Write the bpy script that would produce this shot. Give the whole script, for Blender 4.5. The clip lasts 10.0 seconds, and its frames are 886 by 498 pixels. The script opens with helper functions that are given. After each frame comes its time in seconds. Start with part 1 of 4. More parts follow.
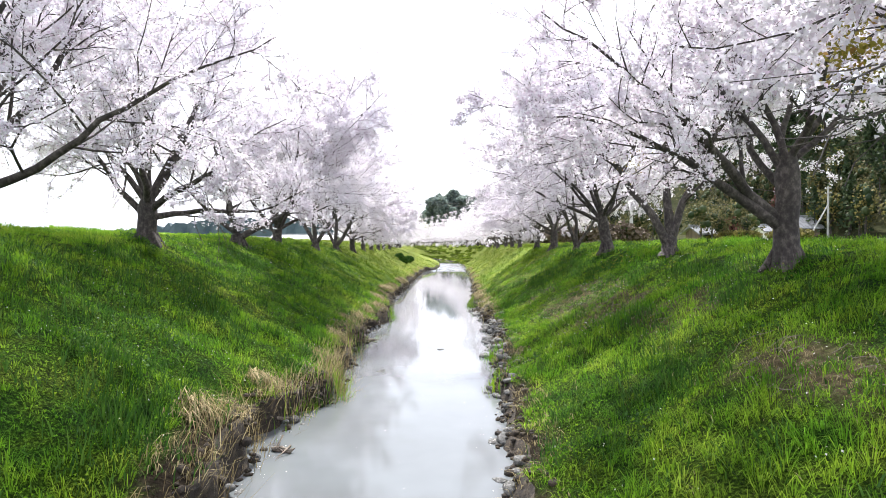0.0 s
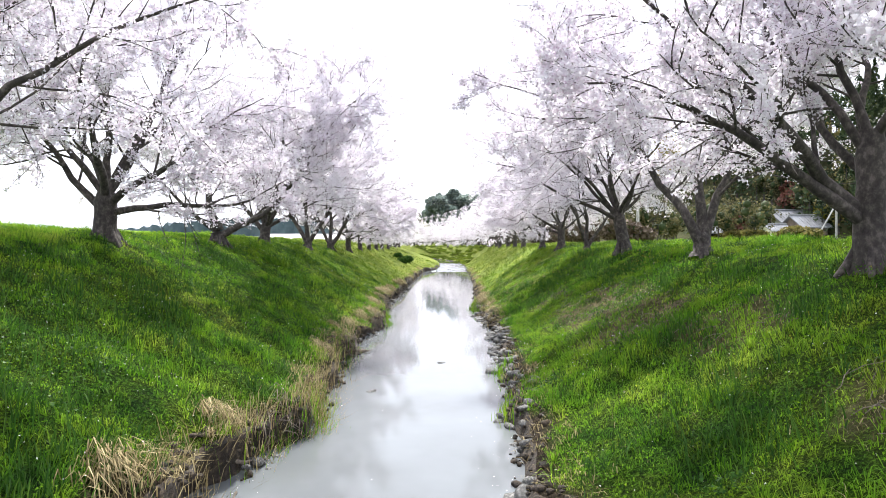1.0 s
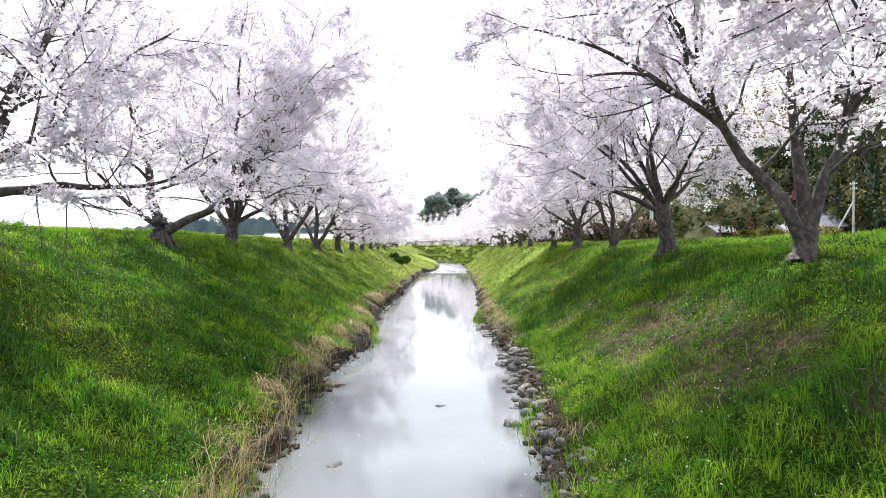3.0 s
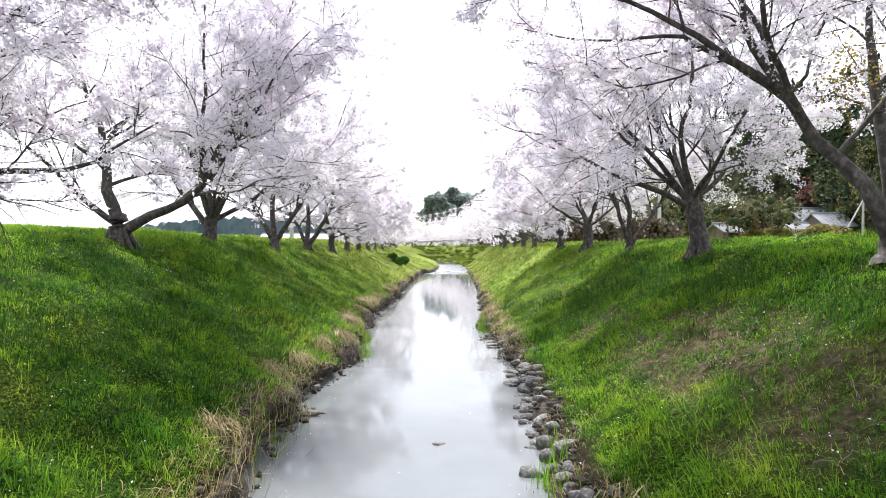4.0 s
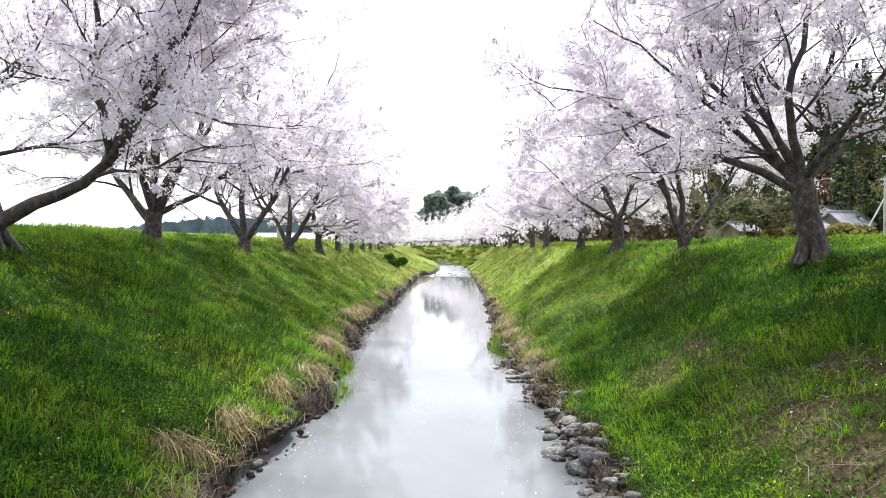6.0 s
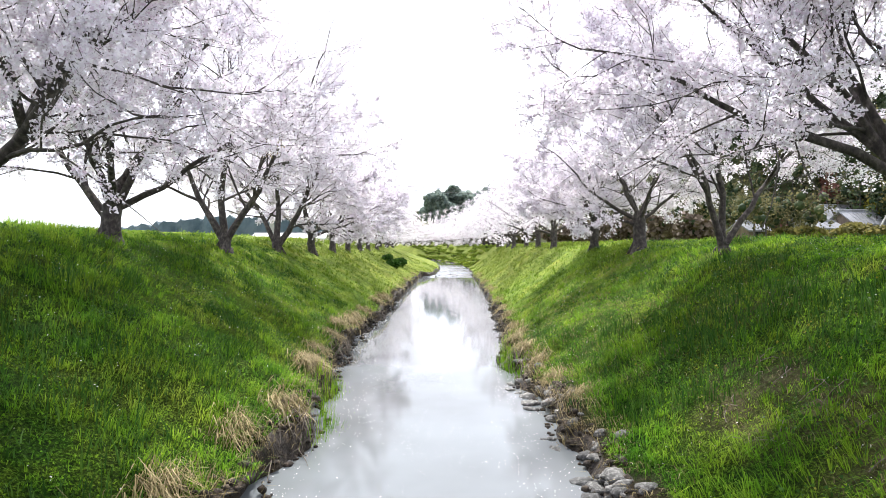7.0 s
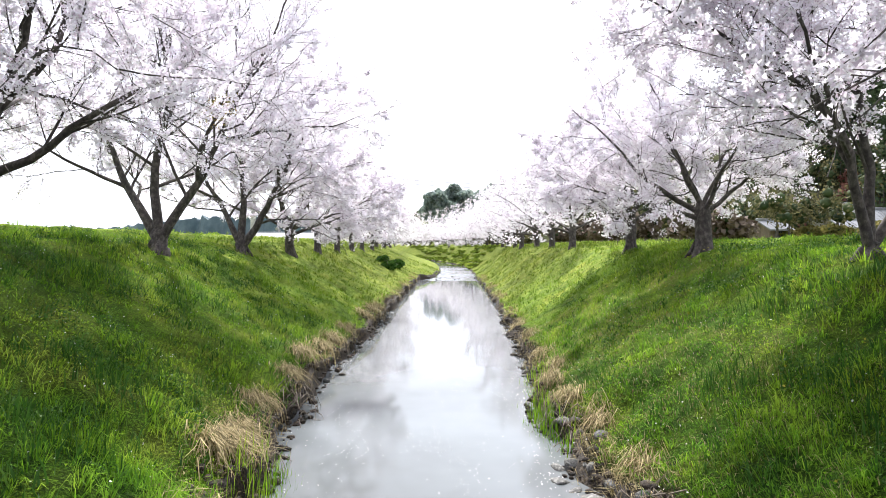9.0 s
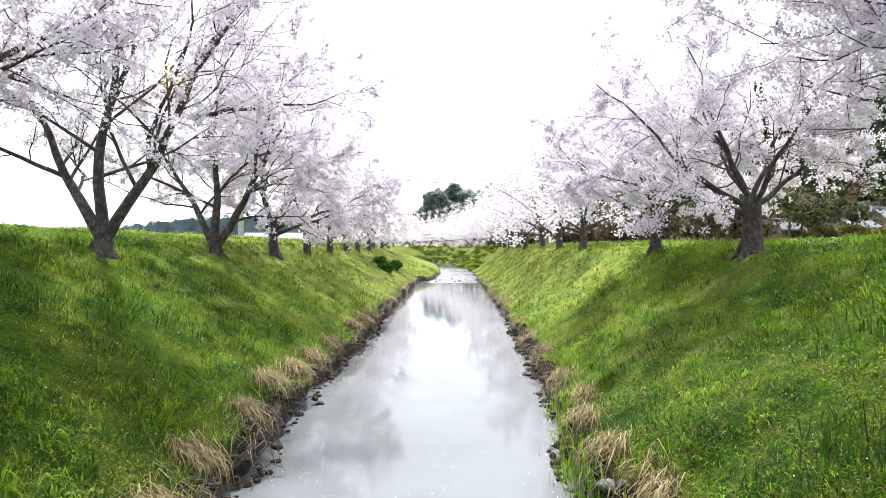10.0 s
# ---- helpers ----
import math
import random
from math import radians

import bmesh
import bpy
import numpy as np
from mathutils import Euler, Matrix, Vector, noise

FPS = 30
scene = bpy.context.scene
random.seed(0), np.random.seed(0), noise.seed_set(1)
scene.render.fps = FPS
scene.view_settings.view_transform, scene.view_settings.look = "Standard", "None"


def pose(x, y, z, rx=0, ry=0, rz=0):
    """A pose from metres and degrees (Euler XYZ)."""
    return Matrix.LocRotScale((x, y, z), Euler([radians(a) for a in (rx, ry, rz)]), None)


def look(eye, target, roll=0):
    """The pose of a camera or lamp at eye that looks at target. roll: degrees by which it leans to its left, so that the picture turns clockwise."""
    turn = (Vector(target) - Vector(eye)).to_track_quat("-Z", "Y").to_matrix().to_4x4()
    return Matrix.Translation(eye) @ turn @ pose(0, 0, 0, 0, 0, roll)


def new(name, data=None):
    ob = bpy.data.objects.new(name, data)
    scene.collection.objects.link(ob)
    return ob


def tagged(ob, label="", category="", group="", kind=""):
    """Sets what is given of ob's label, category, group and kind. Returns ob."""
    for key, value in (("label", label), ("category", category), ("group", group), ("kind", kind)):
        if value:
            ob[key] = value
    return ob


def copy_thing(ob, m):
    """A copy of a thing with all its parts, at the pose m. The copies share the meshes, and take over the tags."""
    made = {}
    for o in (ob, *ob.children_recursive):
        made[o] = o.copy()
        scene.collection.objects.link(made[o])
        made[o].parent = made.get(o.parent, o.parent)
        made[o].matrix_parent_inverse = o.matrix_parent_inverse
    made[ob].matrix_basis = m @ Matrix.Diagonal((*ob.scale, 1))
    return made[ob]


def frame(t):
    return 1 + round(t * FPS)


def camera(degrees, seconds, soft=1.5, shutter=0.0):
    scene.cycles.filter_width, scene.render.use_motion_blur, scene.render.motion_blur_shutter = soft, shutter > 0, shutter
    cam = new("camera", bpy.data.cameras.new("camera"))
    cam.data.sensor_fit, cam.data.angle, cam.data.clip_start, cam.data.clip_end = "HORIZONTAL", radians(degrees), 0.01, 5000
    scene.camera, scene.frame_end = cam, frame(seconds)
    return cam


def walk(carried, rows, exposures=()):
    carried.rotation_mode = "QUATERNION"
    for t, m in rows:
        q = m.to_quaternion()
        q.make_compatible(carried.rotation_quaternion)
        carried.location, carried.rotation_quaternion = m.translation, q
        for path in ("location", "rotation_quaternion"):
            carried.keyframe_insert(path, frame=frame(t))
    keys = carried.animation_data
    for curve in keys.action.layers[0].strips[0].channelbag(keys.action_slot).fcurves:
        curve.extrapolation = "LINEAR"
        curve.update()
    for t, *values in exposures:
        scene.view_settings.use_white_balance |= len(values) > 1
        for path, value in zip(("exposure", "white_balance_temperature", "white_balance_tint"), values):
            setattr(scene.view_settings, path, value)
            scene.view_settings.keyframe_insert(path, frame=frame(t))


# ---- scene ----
cam = camera(72, 10.0, soft=0.6)
PATH = [
    (0.0, (0.000, 0.000, 2.670), 89.712, 0.084),
    (0.5, (-0.009, 0.915, 2.670), 89.700, 0.083),
    (1.0, (-0.028, 1.871, 2.659), 89.687, 0.074),
    (1.5, (-0.048, 2.824, 2.641), 89.674, 0.055),
    (2.0, (-0.059, 3.778, 2.634), 89.669, 0.031),
    (2.5, (-0.053, 4.718, 2.637), 89.672, 0.015),
    (4.0, (-0.031, 7.595, 2.641), 89.683, -0.002),
    (4.5, (-0.047, 8.546, 2.643), 89.686, -0.008),
    (5.0, (-0.067, 9.526, 2.646), 89.687, -0.020),
    (5.5, (-0.100, 10.521, 2.649), 89.684, -0.031),
    (7.0, (-0.202, 13.539, 2.651), 89.665, -0.044),
    (7.5, (-0.227, 14.575, 2.648), 89.658, -0.041),
    (8.0, (-0.254, 15.658, 2.645), 89.656, -0.035),
    (8.5, (-0.271, 16.774, 2.645), 89.662, -0.031),
    (9.0, (-0.276, 17.894, 2.651), 89.678, -0.034),
    (9.5, (-0.280, 19.029, 2.658), 89.694, -0.042),
    (10.0, (-0.280, 20.131, 2.660), 89.710, -0.053),
]
walk(cam, [(t, pose(*eye, rx, 0, rz)) for t, eye, rx, rz in PATH])

# ---------------------------------------------------------------- light
SUN_AZIMUTH, SUN_HEIGHT = -3.0, 54.0          # degrees to the right of +y, and above the horizon
world = bpy.data.worlds.new("hazy_sky")
scene.world = world
world.use_nodes = True
wn, wl = world.node_tree.nodes, world.node_tree.links
sky = wn.new("ShaderNodeTexSky")
sky.sky_type, sky.sun_disc = "NISHITA", False
sky.sun_elevation, sky.sun_rotation = radians(SUN_HEIGHT), radians(SUN_AZIMUTH)
sky.air_density, sky.dust_density, sky.ozone_density = 1.0, 3.0, 1.0
haze = wn.new("ShaderNodeMix")               # thin white cloud over the whole sky
haze.data_type = "RGBA"
haze.inputs[0].default_value = 0.85
haze.inputs[7].default_value = (13.4, 13.9, 15.9, 1)
wl.new(sky.outputs["Color"], haze.inputs[6])
wl.new(haze.outputs[2], wn["Background"].inputs["Color"])
wn["Background"].inputs["Strength"].default_value = 0.066
sun = new("sun", bpy.data.lights.new("sun", "SUN"))
sun.data.energy, sun.data.angle, sun.data.color = 4.0, radians(5), (1.0, 0.975, 0.935)
a, h = radians(SUN_AZIMUTH), radians(SUN_HEIGHT)
sun.matrix_world = look((60 * math.sin(a) * math.cos(h), 60 * math.cos(a) * math.cos(h), 60 * math.sin(h)), (0, 0, 0))
scene.view_settings.exposure = 1.39


# ---------------------------------------------------------------- materials
def material(name, rough=0.8):
    m = bpy.data.materials.new(name)
    m.use_nodes = True
    b = m.node_tree.nodes["Principled BSDF"]
    b.inputs["Roughness"].default_value = rough
    return m, m.node_tree.nodes, m.node_tree.links, b


def noise_node(n, l, scale, detail=5.0, rough=0.55, co="Object", squeeze=(1, 1, 1), warp=0.0):
    c = n.new("ShaderNodeTexCoord")
    mp = n.new("ShaderNodeMapping")
    mp.inputs["Scale"].default_value = squeeze
    t = n.new("ShaderNodeTexNoise")
    t.inputs["Scale"].default_value, t.inputs["Detail"].default_value = scale, detail
    t.inputs["Roughness"].default_value, t.inputs["Distortion"].default_value = rough, warp
    l.new(c.outputs[co], mp.inputs["Vector"])
    l.new(mp.outputs["Vector"], t.inputs["Vector"])
    return t.outputs["Fac"]


def ramp(n, l, fac, *stops):
    r = n.new("ShaderNodeValToRGB")
    e = r.color_ramp.elements
    while len(e) < len(stops):
        e.new(0.5)
    for q, (p, c) in zip(e, stops):
        q.position, q.color = p, (*c, 1)
    l.new(fac, r.inputs["Fac"])
    return r.outputs["Color"]


def blend(n, l, fac, a, b, how="MIX"):
    m = n.new("ShaderNodeMix")
    m.data_type, m.blend_type = "RGBA", how
    for i, v in ((0, fac), (6, a), (7, b)):
        if isinstance(v, (int, float)):
            m.inputs[i].default_value = v
        elif isinstance(v, tuple):
            m.inputs[i].default_value = (*v, 1)
        else:
            l.new(v, m.inputs[i])
    return m.outputs[2]


def bump(n, l, b, fac, strength=0.4, distance=0.02):
    k = n.new("ShaderNodeBump")
    k.inputs["Strength"].default_value, k.inputs["Distance"].default_value = strength, distance
    l.new(fac, k.inputs["Height"])
    l.new(k.outputs["Normal"], b.inputs["Normal"])


def meadow_colour(n, l):
    """Greens that change from tuft to tuft and in wide drifts along the banks."""
    wide = noise_node(n, l, 0.72, 4, 0.62)
    fine = noise_node(n, l, 2.3, 4, 0.6)
    c1 = ramp(n, l, wide, (0.36, (0.020, 0.085, 0.008)), (0.45, (0.098, 0.245, 0.013)), (0.54, (0.195, 0.335, 0.021)), (0.66, (0.32, 0.39, 0.055)))
    c2 = ramp(n, l, fine, (0.34, (0.026, 0.100, 0.008)), (0.48, (0.105, 0.255, 0.015)), (0.64, (0.255, 0.365, 0.034)))
    c = n.new("ShaderNodeTexCoord")
    xyz = n.new("ShaderNodeSeparateXYZ")
    l.new(c.outputs["Object"], xyz.inputs[0])
    up = n.new("ShaderNodeMapRange")                # blends towards a flat olive tone farther up the stream
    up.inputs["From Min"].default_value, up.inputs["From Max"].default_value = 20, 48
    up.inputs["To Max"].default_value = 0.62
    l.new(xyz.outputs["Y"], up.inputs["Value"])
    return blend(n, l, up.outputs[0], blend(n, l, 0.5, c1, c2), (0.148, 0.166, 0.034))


def make_ground():
    m, n, l, b = material("meadow_turf", 0.9)
    at = n.new("ShaderNodeAttribute")
    at.attribute_name = "bare"
    earth = ramp(n, l, noise_node(n, l, 9, 6, 0.7), (0.3, (0.026, 0.020, 0.012)), (0.5, (0.085, 0.066, 0.038)), (0.7, (0.20, 0.165, 0.095)))
    # mottled darkening of the near turf: shade between the blades, put into its colour
    gap_shade = ramp(n, l, noise_node(n, l, 34, 5, 0.75, warp=0.6), (0.40, (0.04, 0.045, 0.04)), (0.52, (0.17, 0.19, 0.17)), (0.66, (0.75, 0.75, 0.7)))
    # used where sward nears 1: no dark gaps, a paler and bluer multiplier
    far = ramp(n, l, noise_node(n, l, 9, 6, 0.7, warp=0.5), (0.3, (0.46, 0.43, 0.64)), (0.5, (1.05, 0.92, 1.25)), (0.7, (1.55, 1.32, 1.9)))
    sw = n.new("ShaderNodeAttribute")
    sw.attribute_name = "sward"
    green = blend(n, l, 1.0, meadow_colour(n, l), blend(n, l, sw.outputs["Fac"], gap_shade, far), "MULTIPLY")
    mud = n.new("ShaderNodeAttribute")
    mud.attribute_name = "mud"
    wet = ramp(n, l, noise_node(n, l, 14, 7, 0.7), (0.3, (0.008, 0.0065, 0.005)), (0.52, (0.024, 0.018, 0.012)), (0.72, (0.085, 0.066, 0.044)))
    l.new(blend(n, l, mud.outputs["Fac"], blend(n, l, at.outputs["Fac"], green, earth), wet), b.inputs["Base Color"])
    bump(n, l, b, noise_node(n, l, 16, 8, 0.7), 1.0, 0.08)
    b.inputs["Specular IOR Level"].default_value = 0.05
    return m


def make_blade(name):
    m, n, l, b = material(name, 0.7)
    g = n.new("ShaderNodeNewGeometry")
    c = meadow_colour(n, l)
    v = ramp(n, l, g.outputs["Random Per Island"], (0.0, (0.55, 0.60, 0.55)), (0.7, (1.12, 1.10, 1.0)), (1.0, (1.55, 1.42, 1.35)))
    c = blend(n, l, 1.0, c, v, "MULTIPLY")
    l.new(c, b.inputs["Base Color"])
    t = n.new("ShaderNodeBsdfTranslucent")
    l.new(c, t.inputs["Color"])
    mx = n.new("ShaderNodeMixShader")
    mx.inputs[0].default_value = 0.5
    l.new(b.outputs[0], mx.inputs[1])
    l.new(t.outputs[0], mx.inputs[2])
    l.new(mx.outputs[0], n["Material Output"].inputs["Surface"])
    b.inputs["Specular IOR Level"].default_value = 0.08
    return m


def make_leafy(name, stops, translucent=0.35, rough=0.7):
    """Thin leaves or petals, each with a shade of its own."""
    m, n, l, b = material(name, rough)
    g = n.new("ShaderNodeNewGeometry")
    c = ramp(n, l, g.outputs["Random Per Island"], *stops)
    l.new(c, b.inputs["Base Color"])
    b.inputs["Specular IOR Level"].default_value = 0.15
    t = n.new("ShaderNodeBsdfTranslucent")
    l.new(c, t.inputs["Color"])
    mx = n.new("ShaderNodeMixShader")
    mx.inputs[0].default_value = translucent
    l.new(b.outputs[0], mx.inputs[1])
    l.new(t.outputs[0], mx.inputs[2])
    l.new(mx.outputs[0], n["Material Output"].inputs["Surface"])
    return m


def make_rough(name, stops, scale, rough=0.85, relief=0.5, depth=0.02, squeeze=(1, 1, 1), detail=7):
    m, n, l, b = material(name, rough)
    f = noise_node(n, l, scale, detail, 0.65, squeeze=squeeze)
    wide = noise_node(n, l, scale * 0.13, 3, 0.5)
    c = ramp(n, l, f, *stops)
    v = ramp(n, l, wide, (0.3, (0.7, 0.7, 0.7)), (0.7, (1.25, 1.25, 1.25)))
    l.new(blend(n, l, 1.0, c, v, "MULTIPLY"), b.inputs["Base Color"])
    bump(n, l, b, f, relief, depth)
    return m


def make_water():
    m, n, l, b = material("stream_water", 0.04)
    b.inputs["IOR"].default_value = 1.33
    wide = noise_node(n, l, 0.35, 4, 0.55)
    # murky grey with a slight blue tint painted in for the reflected sky
    l.new(ramp(n, l, wide, (0.3, (0.105, 0.112, 0.114)), (0.7, (0.150, 0.164, 0.172))), b.inputs["Base Color"])
    r1 = noise_node(n, l, 5, 3, 0.5, squeeze=(1, 0.5, 1))
    r2 = noise_node(n, l, 30, 2, 0.5)
    bump(n, l, b, blend(n, l, 0.25, r1, r2), 0.035, 0.03)
    return m


M_turf = make_ground()
M_blade = make_blade("grass_blade")
M_straw = make_leafy("dry_straw", [(0.0, (0.085, 0.066, 0.030)), (0.5, (0.25, 0.20, 0.095)), (1.0, (0.47, 0.39, 0.22))], 0.3)
M_dark_leaf = make_leafy("dark_broad_grass", [(0.0, (0.018, 0.055, 0.009)), (0.6, (0.045, 0.12, 0.016)), (1.0, (0.09, 0.17, 0.024))], 0.3, 0.5)
M_soil = make_rough("bank_soil", [(0.3, (0.010, 0.008, 0.006)), (0.5, (0.030, 0.022, 0.015)), (0.7, (0.10, 0.072, 0.046))], 11, 0.95, 1.0, 0.06)
M_bark = make_rough("cherry_bark", [(0.3, (0.016, 0.013, 0.012)), (0.5, (0.050, 0.042, 0.037)), (0.72, (0.145, 0.125, 0.110))], 13, 0.92, 0.7, 0.015, (1, 1, 0.7))
M_bloom = make_leafy("cherry_blossom", [(0.0, (0.60, 0.50, 0.58)), (0.25, (0.70, 0.65, 0.705)), (0.7, (0.755, 0.725, 0.77)), (1.0, (0.81, 0.79, 0.825))], 0.56)
M_young = make_leafy("young_leaf", [(0.0, (0.12, 0.11, 0.02)), (0.6, (0.28, 0.24, 0.04)), (1.0, (0.34, 0.20, 0.07))], 0.4)
M_petal = make_leafy("fallen_petal", [(0.0, (0.66, 0.60, 0.60)), (1.0, (0.86, 0.84, 0.84))], 0.2)
M_stone = make_rough("river_stone", [(0.3, (0.026, 0.026, 0.025)), (0.5, (0.082, 0.082, 0.080)), (0.7, (0.25, 0.25, 0.245))], 2.6, 0.8, 0.8, 0.03)
def vary_by_object(m, low=0.55, high=1.5):
    n, l = m.node_tree.nodes, m.node_tree.links
    b = n["Principled BSDF"]
    src = b.inputs["Base Color"].links[0].from_socket
    o = n.new("ShaderNodeObjectInfo")
    k = ramp(n, l, o.outputs["Random"], (0.0, (low, low, low)), (1.0, (high, high * 0.97, high * 0.92)))
    l.new(blend(n, l, 1.0, src, k, "MULTIPLY"), b.inputs["Base Color"])


vary_by_object(M_stone)
M_water = make_water()
M_twig = make_rough("dead_wood", [(0.3, (0.065, 0.050, 0.037)), (0.7, (0.24, 0.20, 0.16))], 20, 0.9, 0.4, 0.01)
M_cedar = make_leafy("cedar_foliage", [(0.0, (0.016, 0.028, 0.014)), (0.6, (0.038, 0.060, 0.026)), (1.0, (0.07, 0.09, 0.038))], 0.3)
M_broad = make_leafy("evergreen_foliage", [(0.0, (0.045, 0.050, 0.022)), (0.6, (0.095, 0.092, 0.040)), (1.0, (0.16, 0.14, 0.065))], 0.4)
M_bamboo = make_leafy("spring_foliage", [(0.0, (0.08, 0.078, 0.024)), (0.6, (0.155, 0.140, 0.044)), (1.0, (0.24, 0.20, 0.075))], 0.4)
M_red = make_leafy("reddish_bushes", [(0.0, (0.09, 0.035, 0.025)), (1.0, (0.19, 0.09, 0.07))], 0.25)
M_bare = make_leafy("bare_twigs", [(0.0, (0.06, 0.045, 0.035)), (1.0, (0.17, 0.13, 0.10))], 0.1)
M_yellow = make_leafy("yellow_flowering_shrub", [(0.0, (0.18, 0.17, 0.02)), (1.0, (0.36, 0.33, 0.045))], 0.3)
# woodland colour shifted to blue, so the ridge carries its aerial haze
M_ridge_hazed = make_rough("hazed_wooded_ridge", [(0.35, (0.035, 0.060, 0.075)), (0.6, (0.075, 0.105, 0.12))], 0.12, 1.0, 0.2, 0.5)
# lighter and bluer than near foliage: distance haze painted into the leaf colour
M_knoll_hazed = make_leafy("hazed_knoll_foliage", [(0.0, (0.13, 0.17, 0.155)), (0.6, (0.19, 0.235, 0.21)), (1.0, (0.25, 0.29, 0.25))], 0.62)
M_hill = make_rough("forest_floor", [(0.3, (0.02, 0.025, 0.012)), (0.7, (0.06, 0.06, 0.03))], 0.6, 1.0, 0.5, 0.3)
M_hill.node_tree.nodes["Principled BSDF"].inputs["Specular IOR Level"].default_value = 0.02
M_tile = make_rough("grey_roof_tile", [(0.3, (0.15, 0.155, 0.165)), (0.7, (0.27, 0.275, 0.29))], 3, 0.5, 0.2, 0.02)
M_plaster = make_rough("white_plaster", [(0.3, (0.62, 0.61, 0.58)), (0.7, (0.78, 0.77, 0.75))], 1.5, 0.9, 0.1, 0.01)
M_board = make_rough("weathered_boards", [(0.3, (0.10, 0.075, 0.055)), (0.7, (0.24, 0.19, 0.15))], 5, 0.9, 0.3, 0.01, (1, 1, 0.1))
M_glass = make_rough("dark_window", [(0.3, (0.03, 0.035, 0.04)), (0.7, (0.06, 0.065, 0.07))], 1, 0.15, 0.0, 0.01)
M_pole = make_rough("concrete_pole", [(0.3, (0.26, 0.255, 0.245)), (0.7, (0.38, 0.375, 0.36))], 6, 0.85, 0.2, 0.01)
M_wire = make_rough("dark_cable", [(0.3, (0.03, 0.03, 0.03)), (0.7, (0.05, 0.05, 0.05))], 6, 0.7, 0.0, 0.01)


# ---------------------------------------------------------------- plan of the valley
LEFT_Y = (-60, 4, 7, 8.4, 10.5, 13, 16.3, 18, 20, 22, 24, 27, 31, 36, 45, 60, 64.5, 67, 75, 400)
LEFT_X = (-2.3, -2.3, -2.2, -2.5, -1.85, -2.05, -2.2, -2.35, -2.1, -1.9, -2.15, -2.4, -2.5, -2.3, -2.2, -2.05, -1.95, -0.9, -0.4, -0.4)
RIGHT_Y = (-60, 4, 6.8, 8.4, 11.3, 14, 17, 19.3, 22.5, 26, 27, 29.5, 33, 38, 45, 55, 62, 75, 400)
RIGHT_X = (0.6, 0.6, 0.7, 0.8, 0.95, 1.1, 1.32, 1.42, 1.38, 1.2, 1.05, 1.4, 1.55, 1.75, 1.97, 2.2, 2.3, 2.4, 2.4)


def bend(y):
    """The valley turns to the left far ahead."""
    t = np.clip(np.asarray(y, float) - 78, 0, 100)
    return -(t ** 2) / 430 - 0.46 * np.clip(np.asarray(y, float) - 178, 0, 90)


def wiggle(y, k):
    return 0.06 * np.sin(2.3 * y + k) + 0.05 * np.sin(4.1 * y + 2.3 * k) + 0.025 * np.sin(7.9 * y + k)


def edge_left(y):
    return np.interp(y, LEFT_Y, LEFT_X) + wiggle(np.asarray(y, float), 1.0)


def edge_right(y):
    return np.interp(y, RIGHT_Y, RIGHT_X) + wiggle(np.asarray(y, float), 4.0)


def stage(x, a, b):
    t = np.clip((np.asarray(x, float) - a) / (b - a), 0, 1)
    return t * t * (3 - 2 * t)


def bumps(x, y):
    return (0.045 * np.sin(1.9 * x + 0.8 * y + 1) * np.sin(1.3 * y - 0.6 * x) + 0.03 * np.sin(4.1 * x - 2.2 * y) * np.sin(3.3 * y + 1.1 * x)
            + 0.018 * np.sin(9.3 * x + 3 * y) * np.sin(7.7 * y - 4 * x))


def field(x, y, size, seed):
    """Smooth random value, 0 to 1, that changes over about size metres."""
    table = np.random.default_rng(seed).random((128, 128))
    u, v = np.asarray(x, float) / size + 300.0, np.asarray(y, float) / size + 300.0
    i, j = np.floor(u).astype(int), np.floor(v).astype(int)
    a, b = u - i, v - j
    a, b = a * a * (3 - 2 * a), b * b * (3 - 2 * b)
    i0, i1, j0, j1 = i % 128, (i + 1) % 128, j % 128, (j + 1) % 128
    return (table[i0, j0] * (1 - a) + table[i1, j0] * a) * (1 - b) + (table[i0, j1] * (1 - a) + table[i1, j1] * a) * b


def mud(x, y):
    """Bare dark earth along the water, 0 to 1."""
    x, y = np.asarray(x, float), np.asarray(y, float)
    xx = x - bend(y)
    sl, sr = edge_left(y) - xx, xx - edge_right(y)
    wide_l = 0.16 + 0.34 * field(0 * y, y, 1.1, 61) ** 1.5 + 0.40 * np.exp(-((y - 6.4) / 1.0) ** 2)
    wide_r = 0.20 + 0.38 * field(0 * y, y, 0.9, 62) ** 1.4 + 0.10 * stage(y, 10, 13) * (1 - stage(y, 24, 27))
    strip = np.where(sl > sr, 1 - stage(sl, wide_l - 0.10, wide_l + 0.10), 1 - stage(sr, wide_r - 0.10, wide_r + 0.10))
    return strip * (1 - stage(y, 45, 62))


